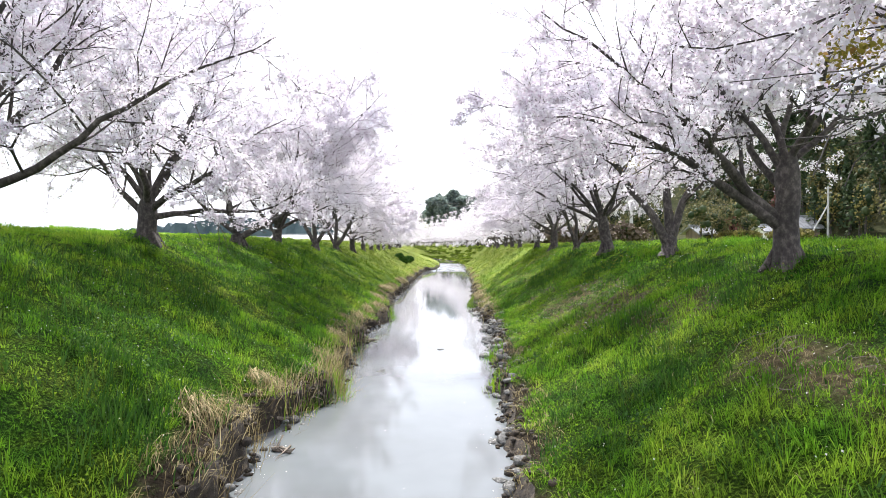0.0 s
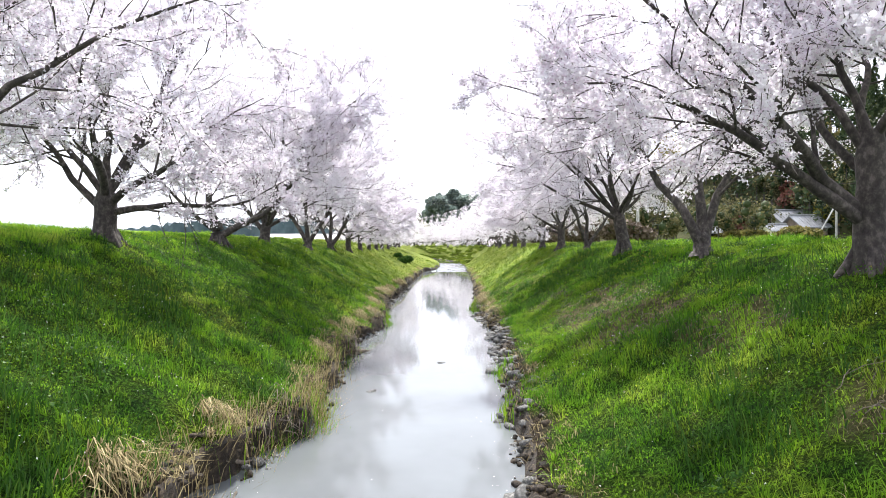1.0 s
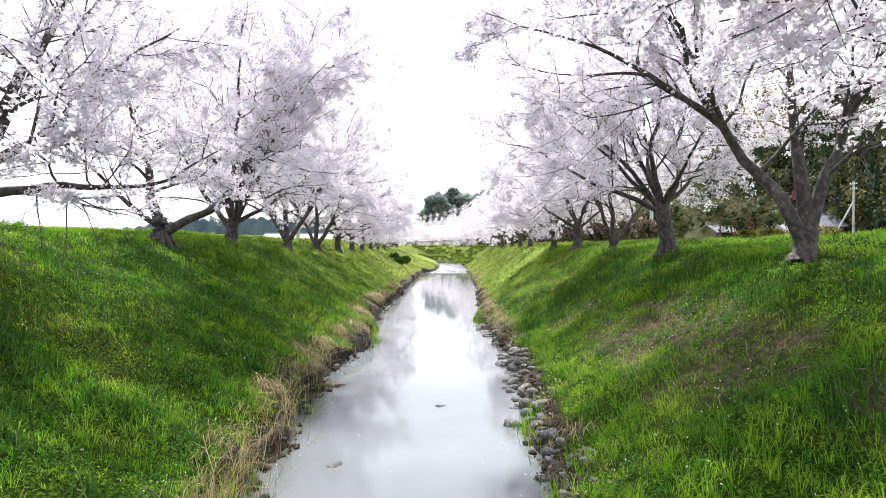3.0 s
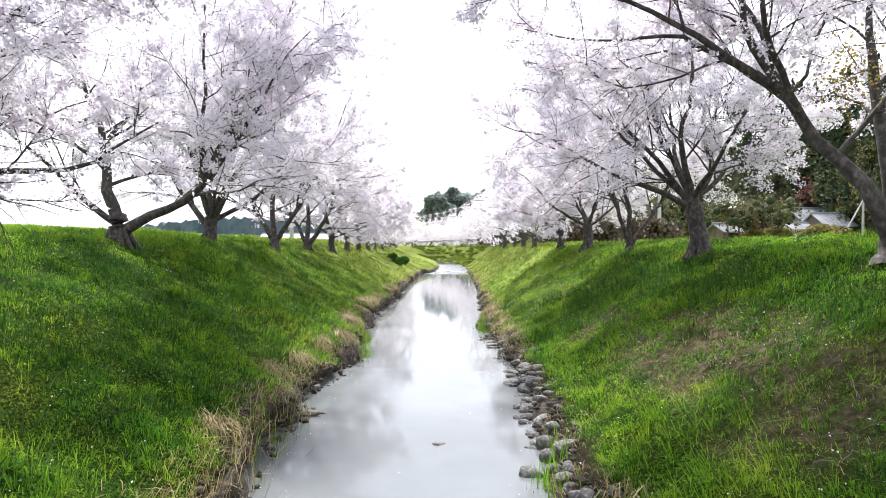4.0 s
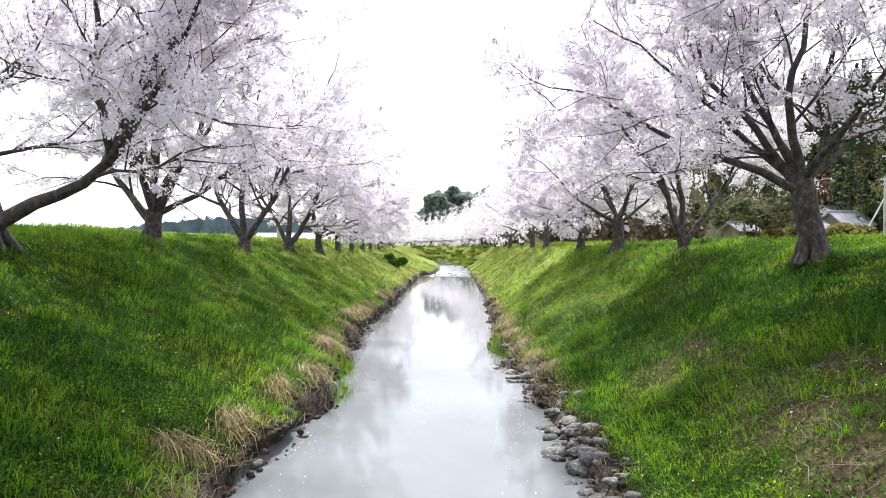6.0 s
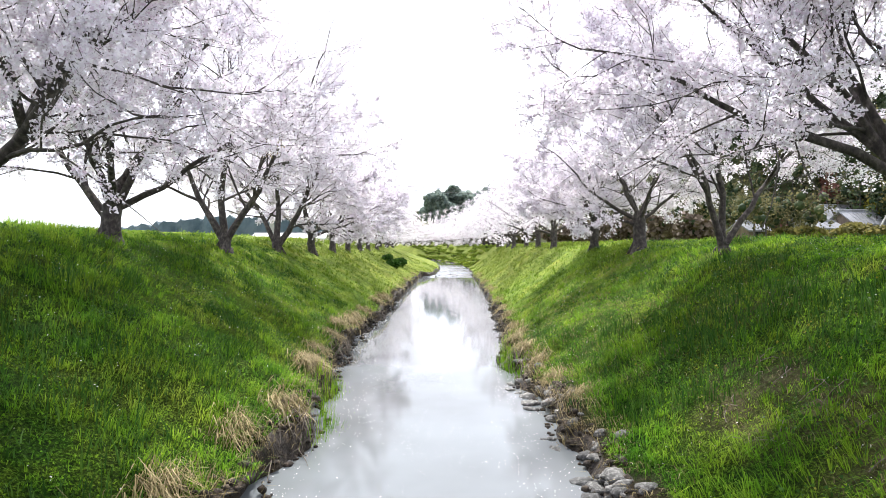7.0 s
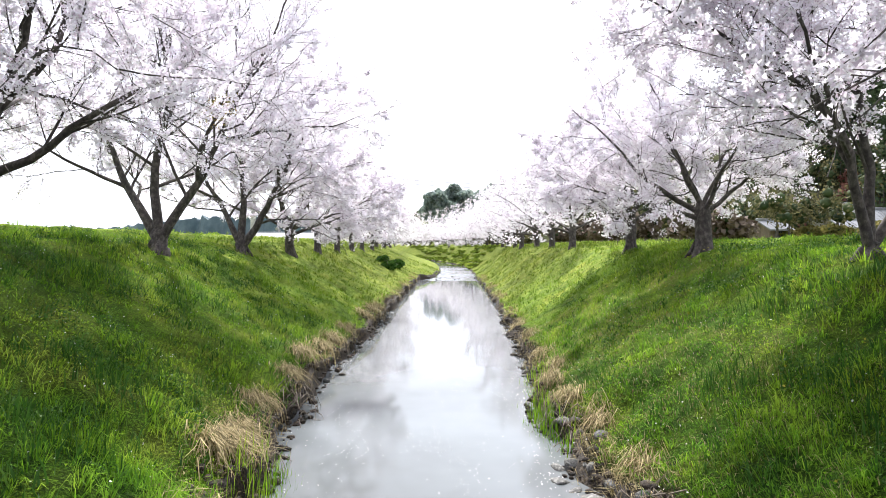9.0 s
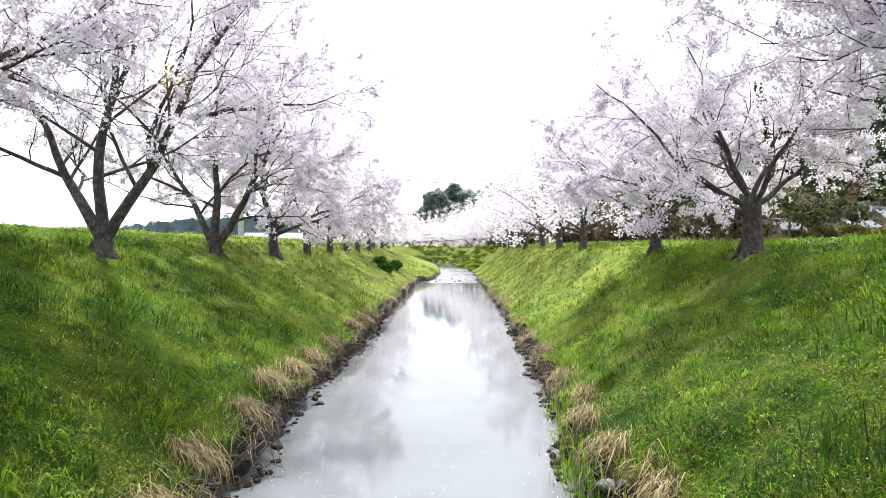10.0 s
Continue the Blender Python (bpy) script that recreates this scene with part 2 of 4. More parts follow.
def ground_z(x, y):
    """Height of the ground: stream bed, cut banks, slopes, crests, fields, and the hills beyond."""
    x, y = np.asarray(x, float), np.asarray(y, float)
    xx = x - bend(y)
    l, r = edge_left(y), edge_right(y)
    sl, sr = l - xx, xx - r
    one, nil = np.ones_like(xx), np.zeros_like(xx)

    def run(s, pts):
        z = nil + pts[0][1]
        for (a, za), (b, zb) in zip(pts, pts[1:]):
            t = np.clip((s - a) / (b - a), 0, 1)
            z = np.where(s >= a, za + (zb - za) * t, z)
        return z

    cut = 0.32 + 0.08 * np.sin(0.9 * y) + 0.05 * np.sin(3.7 * y) + 0.22 * np.exp(-((y - 6.6) / 1.3) ** 2)
    zl = run(sl, [(nil - 0.3, -0.35), (nil, -0.12), (nil + 0.14, cut), (nil + 0.5, cut + 0.17), (l + 7.0, 2.72 * one), (l + 10.3, 3.13 * one),
                  (l + 15.0, 3.1 * one), (l + 34.0, 1.7 * one), (l + 60.0, 1.5 * one)])
    cutr = 0.22 + 0.06 * np.sin(1.1 * y + 2) + 0.04 * np.sin(4.3 * y)
    zr = run(sr, [(nil - 0.3, -0.35), (nil, -0.10), (nil + 0.22, cutr), (nil + 0.7, cutr + 0.2), (5.6 - r, 2.48 * one), (8.4 - r, 2.80 * one),
                  (14.0 - r, 2.75 * one), (26.0 - r, 2.5 * one), (46.0 - r, 3.4 * one), (60.0 - r, 3.6 * one)])
    z = np.where(xx < (l + r) / 2, zl, zr)
    toe = 52 - (y - 100) * 0.40
    z = z + 21 * stage(x, toe, toe + 30) * stage(y, 55, 95)
    z = z + 9 * (1 - stage(np.hypot((x - 3.0) / 1.2, y - 212), 4, 26))
    s = np.maximum(sl, sr)
    return z + bumps(x, y) * stage(s, 0.3, 1.5)


def bare(x, y):
    """How bare or withered the turf is, 0 to 1."""
    x, y = np.asarray(x, float), np.asarray(y, float)
    m = 0 * x
    for cx, cy, rx, ry, k in ((3.45, 16.0, 0.95, 3.2, 1.0), (3.5, 5.9, 0.55, 1.5, 1.1), (3.4, 13.0, 1.0, 1.5, 0.95), (3.2, 19.8, 0.6, 1.6, 0.6), (3.8, 10.1, 0.7, 1.1, 0.75), (4.3, 22.5, 0.8, 0.8, 0.5)):
        m = np.maximum(m, k * (1 - stage(np.hypot((x - cx) / rx, (y - cy) / ry), 0.45, 1.25)))
    n = 0.5 + 0.5 * np.sin(5.1 * x + 2.3 * y) * np.sin(3.7 * y - 2.9 * x + 1) + 0.35 * np.sin(13 * x) * np.sin(11 * y)
    return np.clip(m * (0.25 + 1.1 * n), 0, 1)


# ---------------------------------------------------------------- building helpers
def link_mesh(name, verts, faces, mats, parent=None, label="", smooth_shade=False):
    me = bpy.data.meshes.new(name)
    me.from_pydata(np.asarray(verts).tolist() if isinstance(verts, np.ndarray) else verts, [], np.asarray(faces).tolist() if isinstance(faces, np.ndarray) else faces)
    for m in (mats if isinstance(mats, (list, tuple)) else [mats]):
        me.materials.append(m)
    if smooth_shade:
        me.polygons.foreach_set("use_smooth", [True] * len(me.polygons))
    ob = new(name, me)
    ob.parent = parent
    return tagged(ob, label) if label else ob


def fast_mesh(name, verts, corners, per_face, mat, parent=None, label=""):
    """A mesh of many faces with the same number of corners."""
    verts, corners = np.asarray(verts, np.float32), np.asarray(corners, np.int32).ravel()
    me = bpy.data.meshes.new(name)
    me.vertices.add(len(verts))
    me.vertices.foreach_set("co", verts.ravel())
    me.loops.add(len(corners))
    me.loops.foreach_set("vertex_index", corners)
    count = len(corners) // per_face
    me.polygons.add(count)
    me.polygons.foreach_set("loop_start", np.arange(count, dtype=np.int32) * per_face)
    me.polygons.foreach_set("loop_total", np.full(count, per_face, np.int32))
    me.materials.append(mat)
    me.update(calc_edges=True)
    ob = new(name, me)
    ob.parent = parent
    return tagged(ob, label) if label else ob


def part(name, bm, mat, parent, label=""):
    me = bpy.data.meshes.new(name)
    bm.to_mesh(me)
    bm.free()
    me.materials.append(mat)
    ob = new(name, me)
    ob.parent = parent
    return tagged(ob, label) if label else ob


def box(bm, size, at, turn=0.0, bevel=0.0):
    r = bmesh.ops.create_cube(bm, size=1.0, matrix=Matrix.Translation(at) @ Matrix.Rotation(radians(turn), 4, "Z") @ Matrix.Diagonal((*size, 1)))
    if bevel:
        bmesh.ops.bevel(bm, geom=list({e for v in r["verts"] for e in v.link_edges}), offset=bevel, segments=1, affect="EDGES")


class Tubes:
    """Collects tapered round branches into one mesh."""

    def __init__(self):
        self.v, self.f, self.n = [], [], 0

    def add(self, pts, radii, sides):
        pts = np.asarray(pts, float)
        t = np.gradient(pts, axis=0)
        t /= np.linalg.norm(t, axis=1, keepdims=True) + 1e-9
        ref = np.array((0.0, 0.0, 1.0)) if abs(t[0][2]) < 0.9 else np.array((1.0, 0.0, 0.0))
        u = np.cross(t, ref)
        u /= np.linalg.norm(u, axis=1, keepdims=True) + 1e-9
        w = np.cross(t, u)
        ang = np.arange(sides) * (2 * math.pi / sides)
        ring = pts[:, None] + np.asarray(radii)[:, None, None] * (u[:, None] * np.cos(ang)[None, :, None] + w[:, None] * np.sin(ang)[None, :, None])
        k = len(pts)
        self.v.append(ring.reshape(-1, 3))
        i, j = np.meshgrid(np.arange(k - 1), np.arange(sides), indexing="ij")
        a = self.n + i * sides + j
        b = self.n + i * sides + (j + 1) % sides
        self.f.append(np.stack([a, b, b + sides, a + sides], -1).reshape(-1, 4))
        self.n += k * sides

    def build(self, name, mat, parent, label=""):
        ob = fast_mesh(name, np.concatenate(self.v), np.concatenate(self.f), 4, mat, parent, label)
        ob.data.polygons.foreach_set("use_smooth", [True] * len(ob.data.polygons))
        return ob


def unit(v):
    return v / (np.linalg.norm(v) + 1e-9)


def scatter_quads(rng, centres, size, spread=0.0, flat=0.0, length=1.0):
    """One small folded quad at each centre, turned at random."""
    n = len(centres)
    c = centres + rng.normal(0, spread, (n, 3)) if spread else centres
    nrm = rng.normal(0, 1, (n, 3))
    nrm[:, 2] += flat
    nrm /= np.linalg.norm(nrm, axis=1, keepdims=True)
    u = np.cross(nrm, rng.normal(0, 1, (n, 3)))
    u /= np.linalg.norm(u, axis=1, keepdims=True) + 1e-9
    w = np.cross(nrm, u)
    s = (size * rng.uniform(0.7, 1.3, n))[:, None]
    lift = nrm * s * 0.35
    q = np.stack([c - u * s * length, c - w * s + lift, c + u * s * length, c + w * s + lift], 1)
    return q.reshape(-1, 3), np.arange(4 * n)


def scatter_tris(rng, centres, size, spread):
    """One small three-cornered petal at each centre, turned at random."""
    n = len(centres)
    c = centres + rng.normal(0, spread, (n, 3))
    u = rng.normal(0, 1, (n, 3))
    u /= np.linalg.norm(u, axis=1, keepdims=True)
    w = np.cross(u, rng.normal(0, 1, (n, 3)))
    w /= np.linalg.norm(w, axis=1, keepdims=True) + 1e-9
    s = (size * rng.uniform(0.75, 1.25, n))[:, None]
    v = np.stack([c + u * s, c - u * s * 0.5 + w * s * 0.87, c - u * s * 0.5 - w * s * 0.87], 1)
    return v.reshape(-1, 3), np.arange(3 * n)


# ---------------------------------------------------------------- ground and water
def build_ground():
    ss = [-0.3, 0, .05, .1, .14, .22, .32, .5, .7] + [0.7 + .22 * i for i in range(1, 50)] + [12, 13, 14.5, 17, 20, 24, 28, 32, 36, 40, 44, 48, 52, 57, 62, 67, 72, 78, 85, 95, 110, 140, 200, 400, 900, 2500]
    ys = [-400, -120, -40, -15, -8, -4, -1] + [0.25 * i for i in range(0, 264)] + [66 + 2 * i for i in range(0, 40)] + [146, 150, 155, 160, 165, 170, 175] + [180 + 4 * i for i in range(18)] + [260, 300, 400, 600, 1000, 2500]
    s, y = np.meshgrid(np.array(ss), np.array(ys, float))
    l, r, b = edge_left(y), edge_right(y), bend(y)
    xs = np.concatenate([(l + b - s)[:, ::-1], r + b + s], axis=1)
    yy = np.concatenate([y, y], axis=1)
    z = ground_z(xs, yy)
    # the stream has washed the turf edge hollow
    hollow = (0.5 + 0.5 * np.sin(1.7 * y[:, 0] + 0.6 * np.sin(3.1 * y[:, 0]))) * stage(y[:, 0], 1, 5) * (1 - stage(y[:, 0], 58, 64))
    for q, deep, down in ((1, 0.10, 0.02), (2, 0.26, 0.10), (3, 0.20, 0.03)):
        xs[:, len(ss) - 1 - q] -= deep * hollow
        z[:, len(ss) - 1 - q] -= down * hollow
        xs[:, len(ss) + q] += 0.6 * deep * hollow * stage(y[:, 0], 19, 24)
        z[:, len(ss) + q] -= 0.6 * down * hollow
    z[:, :len(ss)][:, ::-1][:, 0] = -0.45
    z[:, len(ss)] = -0.45
    n = 2 * len(ss)
    v = np.stack([xs, yy, z], -1).reshape(-1, 3)
    i, j = np.meshgrid(np.arange(len(ys) - 1), np.arange(n - 1), indexing="ij")
    a = i * n + j
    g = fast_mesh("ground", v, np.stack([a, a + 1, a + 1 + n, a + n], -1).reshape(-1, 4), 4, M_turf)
    g.data.materials.append(M_soil)
    at = g.data.attributes.new("bare", "FLOAT", "POINT")
    at.data.foreach_set("value", bare(v[:, 0], v[:, 1]).astype(np.float32))
    g.data.attributes.new("mud", "FLOAT", "POINT").data.foreach_set("value", mud(v[:, 0], v[:, 1]).astype(np.float32))
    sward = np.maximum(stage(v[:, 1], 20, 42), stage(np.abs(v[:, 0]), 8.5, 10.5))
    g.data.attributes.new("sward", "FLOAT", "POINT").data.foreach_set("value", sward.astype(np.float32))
    col = np.broadcast_to(np.arange(n - 1), i.shape).ravel()
    soil = np.abs(col - (len(ss) - 1)) <= 5
    g.data.materials.append(M_hill)
    fx, fy = xs[:-1, :-1].ravel(), yy[:-1, :-1].ravel()
    wooded = (fx > 45 - (fy - 100) * 0.40) & (fy > 58) & (fx > 9 + bend(fy)) | (np.hypot(fx - 3, fy - 212) < 30) & (np.abs(fx - bend(fy)) > 30)
    g.data.polygons.foreach_set("material_index", np.where(soil, 1, np.where(wooded, 2, 0)).astype(np.int32))
    g.data.polygons.foreach_set("use_smooth", [True] * len(g.data.polygons))
    tagged(g, "green grassy banks and fields either side of a stream", "ground", kind="structure")
    # still water, with a shallow riffle breaking where the stream narrows
    yw, xw = np.meshgrid(np.concatenate([np.arange(-60, 62, 2.0), np.arange(62, 96, 0.09), np.arange(96, 232, 2.0)]), np.linspace(-3.2, 3.2, 34), indexing="ij")
    k, n = yw.shape
    rough = stage(yw, 63, 66) * (1 - stage(yw, 84, 95)) * (0.35 + 0.65 * stage(np.sin(0.9 * yw + 0.5 * xw), -0.3, 0.5))
    wave = 0.03 * np.sin(6.5 * yw + 2.2 * np.sin(1.9 * xw + 0.4 * yw)) + 0.018 * np.sin(15 * yw - 3.3 * xw + 2 * np.sin(2.3 * xw)) * np.sin(2.7 * xw + yw)
    zw = 0.10 * stage(yw, 64, 74) + rough * wave
    v = np.stack([xw + bend(yw), yw, zw], -1).reshape(-1, 3)
    i, j = np.meshgrid(np.arange(k - 1), np.arange(n - 1), indexing="ij")
    a = (i * n + j)
    w = fast_mesh("water", v, np.stack([a, a + 1, a + 1 + n, a + n], -1).reshape(-1, 4), 4, M_water)
    w.data.polygons.foreach_set("use_smooth", [True] * len(w.data.polygons))
    tagged(w, "murky pale grey stream mirroring the white sky", "water", kind="structure")


build_ground()


# ---------------------------------------------------------------- cherry trees
def limb_line(rng, p, d, length, n, lift, kink=0.16):
    """A crooked limb that keeps its general way."""
    pts, way, off = [np.array(p, float)], unit(np.array(d, float)), np.zeros(3)
    for i in range(n):
        off = 0.62 * off + rng.normal(0, kink, 3) * (0.35 if i < 2 else 1.0)
        way = unit(way + np.array((0, 0, lift / n)))
        pts.append(pts[-1] + unit(way + off * (1, 1, 0.8)) * length / n)
    return np.array(pts)


def twig_line(rng, p, d, length, n, wobble, lift):
    pts, d = [np.array(p, float)], unit(np.array(d, float))
    for i in range(n):
        d = unit(d + rng.normal(0, wobble, 3) + np.array((0, 0, lift / n)))
        pts.append(pts[-1] + d * length / n)
    return np.array(pts)


def along(pts, f):
    k = f * (len(pts) - 1)
    i = min(int(k), len(pts) - 2)
    return pts[i] + (pts[i + 1] - pts[i]) * (k - i), unit(pts[i + 1] - pts[i])


def side_shoot(rng, d, angle, flat):
    q = rng.normal(0, 1, 3)
    q[2] *= flat
    q = unit(q - d * np.dot(q, d))
    return unit(d * math.cos(angle) + q * math.sin(angle))


def dots(rng, pts, a, gap, jitter):
    length = np.linalg.norm(np.diff(pts, axis=0), axis=1).sum()
    k = max(int(length * (1 - a) / gap), 1)
    f = rng.uniform(a, 1.0, k) * (len(pts) - 1)
    i = np.minimum(f.astype(int), len(pts) - 2)
    return pts[i] + (pts[i + 1] - pts[i]) * (f - i)[:, None] + rng.normal(0, jitter, (k, 3))


def cherry_tree(x, y, seed, limbs, fork=1.0, girth=0.21, lean=(0.0, 0.0), detail=1.0, bloom=1.0, label="", leaves=(), skirt=0.45):
    """limbs: (azimuth from +x, elevation, length, lift, where it leaves the trunk). leaves: places of young leaf tufts."""
    rng = np.random.default_rng(seed)
    root = new("cherry_tree")
    root.location = (x, y, float(ground_z(x, y)) - 0.06)
    near = detail > 0.6
    top = fork + 0.25
    limbs = sorted(limbs, key=lambda q: q[4] > 0.5)         # main stems first
    low = [q[4] for q in limbs if q[4] <= 0.5]
    if len(low) > 1:
        short = max(low) * 0.93 * top + 0.14
        limbs = [(*q[:4], q[4] * top / short if q[4] <= 0.5 else q[4]) for q in limbs]
        top = short
    # trunk with a flared, uneven foot
    zs = np.array([-0.1, 0.0, 0.08, 0.2, 0.4, 0.6, 0.8, 1.0]) * top
    tr = np.stack([lean[0] * zs + rng.normal(0, 0.012, 8), lean[1] * zs + rng.normal(0, 0.012, 8), zs], 1)
    rad = girth * np.array([1.5, 1.3, 1.14, 1.03, 0.97, 0.95, 0.98, 0.7])
    tubes = Tubes()
    tubes.add(tr, rad, 14 if near else 8)
    if near:
        for k in range(rng.integers(4, 7)):
            q = rng.uniform(0, 6.28)
            o = np.array((math.cos(q), math.sin(q), 0))
            tubes.add([o * girth * 2.1 + (0, 0, -0.1), o * girth * 1.35 + (0, 0, 0.05), o * girth * 0.7 + (lean[0] * .35, lean[1] * .35, min(0.35, 0.55 * top))], [0.03, 0.07, 0.05], 6)
    tubes.build("trunk", M_bark, root)
    petals, stems = [], []
    n2, n3, n4 = (10, 6, 4) if near else (7, 4, 0) if detail > 0.5 else (6, 3, 0)
    for i, (az, el, length, lift, leave) in enumerate(limbs):
        tb = Tubes()
        a, e = radians(az), radians(el)
        p, _ = along(tr, min(leave, 1.0) * 0.93)
        r0 = girth * rng.uniform(0.27, 0.36) * (0.6 + 0.4 * min(length / 4.3, 1.3)) * (1.65 if i < len(low) and len(low) > 1 else 1.3 if leave <= 0.7 else 0.9)
        if i >= len(low) and leave > 0.8 and len(stems) > 1:
            host = min(stems, key=lambda q: abs((q[0] - az + 180) % 360 - 180) + rng.uniform(0, 50))
            p, _ = along(host[1], rng.uniform(0.26, 0.52))
            r0, length = r0 * 0.72, length * 0.86
        line = limb_line(rng, p, (math.cos(a) * math.cos(e), math.sin(a) * math.cos(e), math.sin(e)), length * 1.04, 13, lift)
        if len(low) > 1 and i < len(low):
            stems.append((az, line))
        f = np.linspace(0, 1, 14)
        tb.add(line, r0 * (1.15 * (1 - f) ** 1.25) + 0.009, 9 if near else 5)
        petals.append(dots(rng, line, 0.5, 0.045 / detail, 0.05))
        k2 = int(n2 * (0.45 + 0.55 * length / 4.3))
        for k in range(k2):
            f2 = 0.16 + 0.82 * (k + rng.uniform(0, 0.8)) / k2
            p2, d2 = along(line, min(f2, 0.99))
            steep = d2[2] > 0.6
            l2 = length * (0.52 - 0.30 * f2) * rng.uniform(0.75, 1.25)
            l2 = max(l2, 0.75)
            if steep and f2 < 0.5:
                l2 *= 1.15
            d = side_shoot(rng, d2, radians(rng.uniform(32, 62)), 0.9 if steep else 0.45)
            line2 = twig_line(rng, p2, d, l2, 6, 0.17, 0.22 if steep else 0.08)
            if near and line2[:, 2].min() < 0.7 * skirt:
                continue
            r2 = max(r0 * (1 - f2) ** 1.25 * 0.55, 0.007)
            tb.add(line2, np.linspace(r2, 0.006, 7), 6 if near else 4)
            petals.append(dots(rng, line2, 0.28, 0.085 / detail, 0.04))
            for k3 in range(n3):
                f3 = 0.18 + 0.82 * (k3 + rng.uniform(0, 0.8)) / n3
                p3, d3 = along(line2, min(f3, 0.99))
                if p3[2] < skirt * 0.9 and near:
                    continue
                l3 = max(l2 * (0.62 - 0.28 * f3) * rng.uniform(0.7, 1.3), 0.25)
                line3 = twig_line(rng, p3, side_shoot(rng, d3, radians(rng.uniform(28, 60)), 0.55), l3, 4, 0.16, 0.06)
                tb.add(line3, np.linspace(max(r2 * 0.5, 0.006), 0.004, 5), 3)
                petals.append(dots(rng, line3, 0.15, 0.070 / detail, 0.04))
                if n4:
                    k4 = rng.uniform(0.5, 3.99, n4)
                    i4 = k4.astype(int)
                    p4 = line3[i4] + (line3[i4 + 1] - line3[i4]) * (k4 - i4)[:, None]
                    d4 = unit(line3[-1] - line3[0]) + rng.normal(0, 0.6, (n4, 3)) * (1, 1, 0.6) + (0, 0, 0.1)
                    d4 *= (rng.uniform(0.15, 0.42, n4) / np.linalg.norm(d4, axis=1))[:, None]
                    for q, e4 in zip(p4[:2], (p4 + d4)[:2]):
                        tb.add((q, e4), (0.005, 0.003), 3)
                    g4 = rng.uniform(0.1, 1.0, (n4, 5))
                    petals.append((p4[:, None] + d4[:, None] * g4[:, :, None]).reshape(-1, 3) + rng.normal(0, 0.03, (n4 * 5, 3)))
        tb.build("limb", M_bark, root)
    pts = np.concatenate(petals)
    pts = pts[rng.random(len(pts)) < bloom * (1.0 - 0.15 * stage(pts[:, 2], 4.0, 6.0))]
    pts = pts[pts[:, 2] > (skirt * rng.uniform(0.85, 1.3, len(pts)) if near else 0.15)]
    if near:
        v, f = scatter_tris(rng, np.repeat(pts, 8 if detail > 0.9 else 6, 0), 0.0255 if detail > 0.9 else 0.038, 0.036)
    else:
        v, f = scatter_tris(rng, np.repeat(pts, 6, 0), 0.064 if detail > 0.5 else 0.092, 0.10 if detail > 0.5 else 0.15)
    fast_mesh("crown", v, f, 3, M_bloom, root, "white and pale pink blossom")
    for lx, ly, lz, r in leaves:
        v, f = scatter_quads(rng, np.array((lx, ly, lz)) + rng.normal(0, r * 0.5, (420, 3)), 0.014, length=1.7)
        fast_mesh("young_leaves", v, f, 4, M_young, root, "tuft of yellow-green young leaves")
    return tagged(root, label, "tree", "cherry trees along the stream")


def vase(rng, inward, spread=1.0, tall=1.0):
    """A usual set of limbs; inward: the azimuth of the stream."""
    out = []
    for rel, el, length, lift, leave in ((0, 16, 4.3, 0.25, 0.8), (48, 38, 4.2, 0.2, 0.9), (-52, 36, 4.2, 0.2, 0.85), (115, 48, 4.0, 0.25, 1.0), (-112, 46, 4.0, 0.25, 1.0), (178, 32, 4.2, 0.3, 0.9), (15, 68, 4.5, 0.2, 1.0), (200, 72, 4.3, 0.1, 1.0)):
        out.append((inward + rel + rng.uniform(-18, 18), el + rng.uniform(-8, 8), length * spread * rng.uniform(0.85, 1.12) * (tall if el > 60 else 1), lift, leave))
    return out


FULL = "old cherry tree in full white blossom on the grassy bank"
lay = np.random.default_rng(5)
# the row on the left bank, from the nearest on
cherry_tree(-7.2, 9.0, 101, [(4, 19, 5.2, 0.2, 0.75), (-25, 48, 4.6, 0.3, 0.9), (40, 52, 4.6, 0.2, 1.0), (95, 45, 4.2, 0.2, 1.0), (-100, 40, 3.9, 0.2, 0.9), (180, 40, 4.0, 0.2, 1.0), (20, 74, 4.8, 0.1, 1.0)], 0.9, 0.22, label=FULL)
cherry_tree(-7.2, 14.8, 102, [(183, 38, 4.4, 0.9, 0.75), (2, 8, 4.0, 0.2, 0.75), (95, 80, 4.9, 0.0, 1.0), (22, 56, 4.6, 0.15, 1.0), (-60, 45, 4.4, 0.2, 0.95), (-20, 30, 4.2, 0.15, 0.85), (130, 50, 4.2, 0.2, 1.0), (215, 58, 4.4, 0.2, 1.0), (12, 68, 5.6, 0.05, 1.0)], 0.85, 0.235,
            label="gnarled cherry tree in white blossom with a low horizontal limb")
cherry_tree(-7.05, 20.8, 103, [(175, 68, 4.6, 0.1, 0.5), (3, 26, 4.8, 0.35, 0.35), (60, 62, 5.7, 0.2, 0.9), (-70, 58, 5.2, 0.2, 0.9), (185, 35, 4.2, 0.3, 0.8), (10, 62, 5.9, 0.1, 1.0), (110, 45, 4.4, 0.2, 1.0), (-20, 40, 4.8, 0.1, 0.9), (30, 64, 6.2, 0.05, 1.0)], 0.9, 0.22, label=FULL)
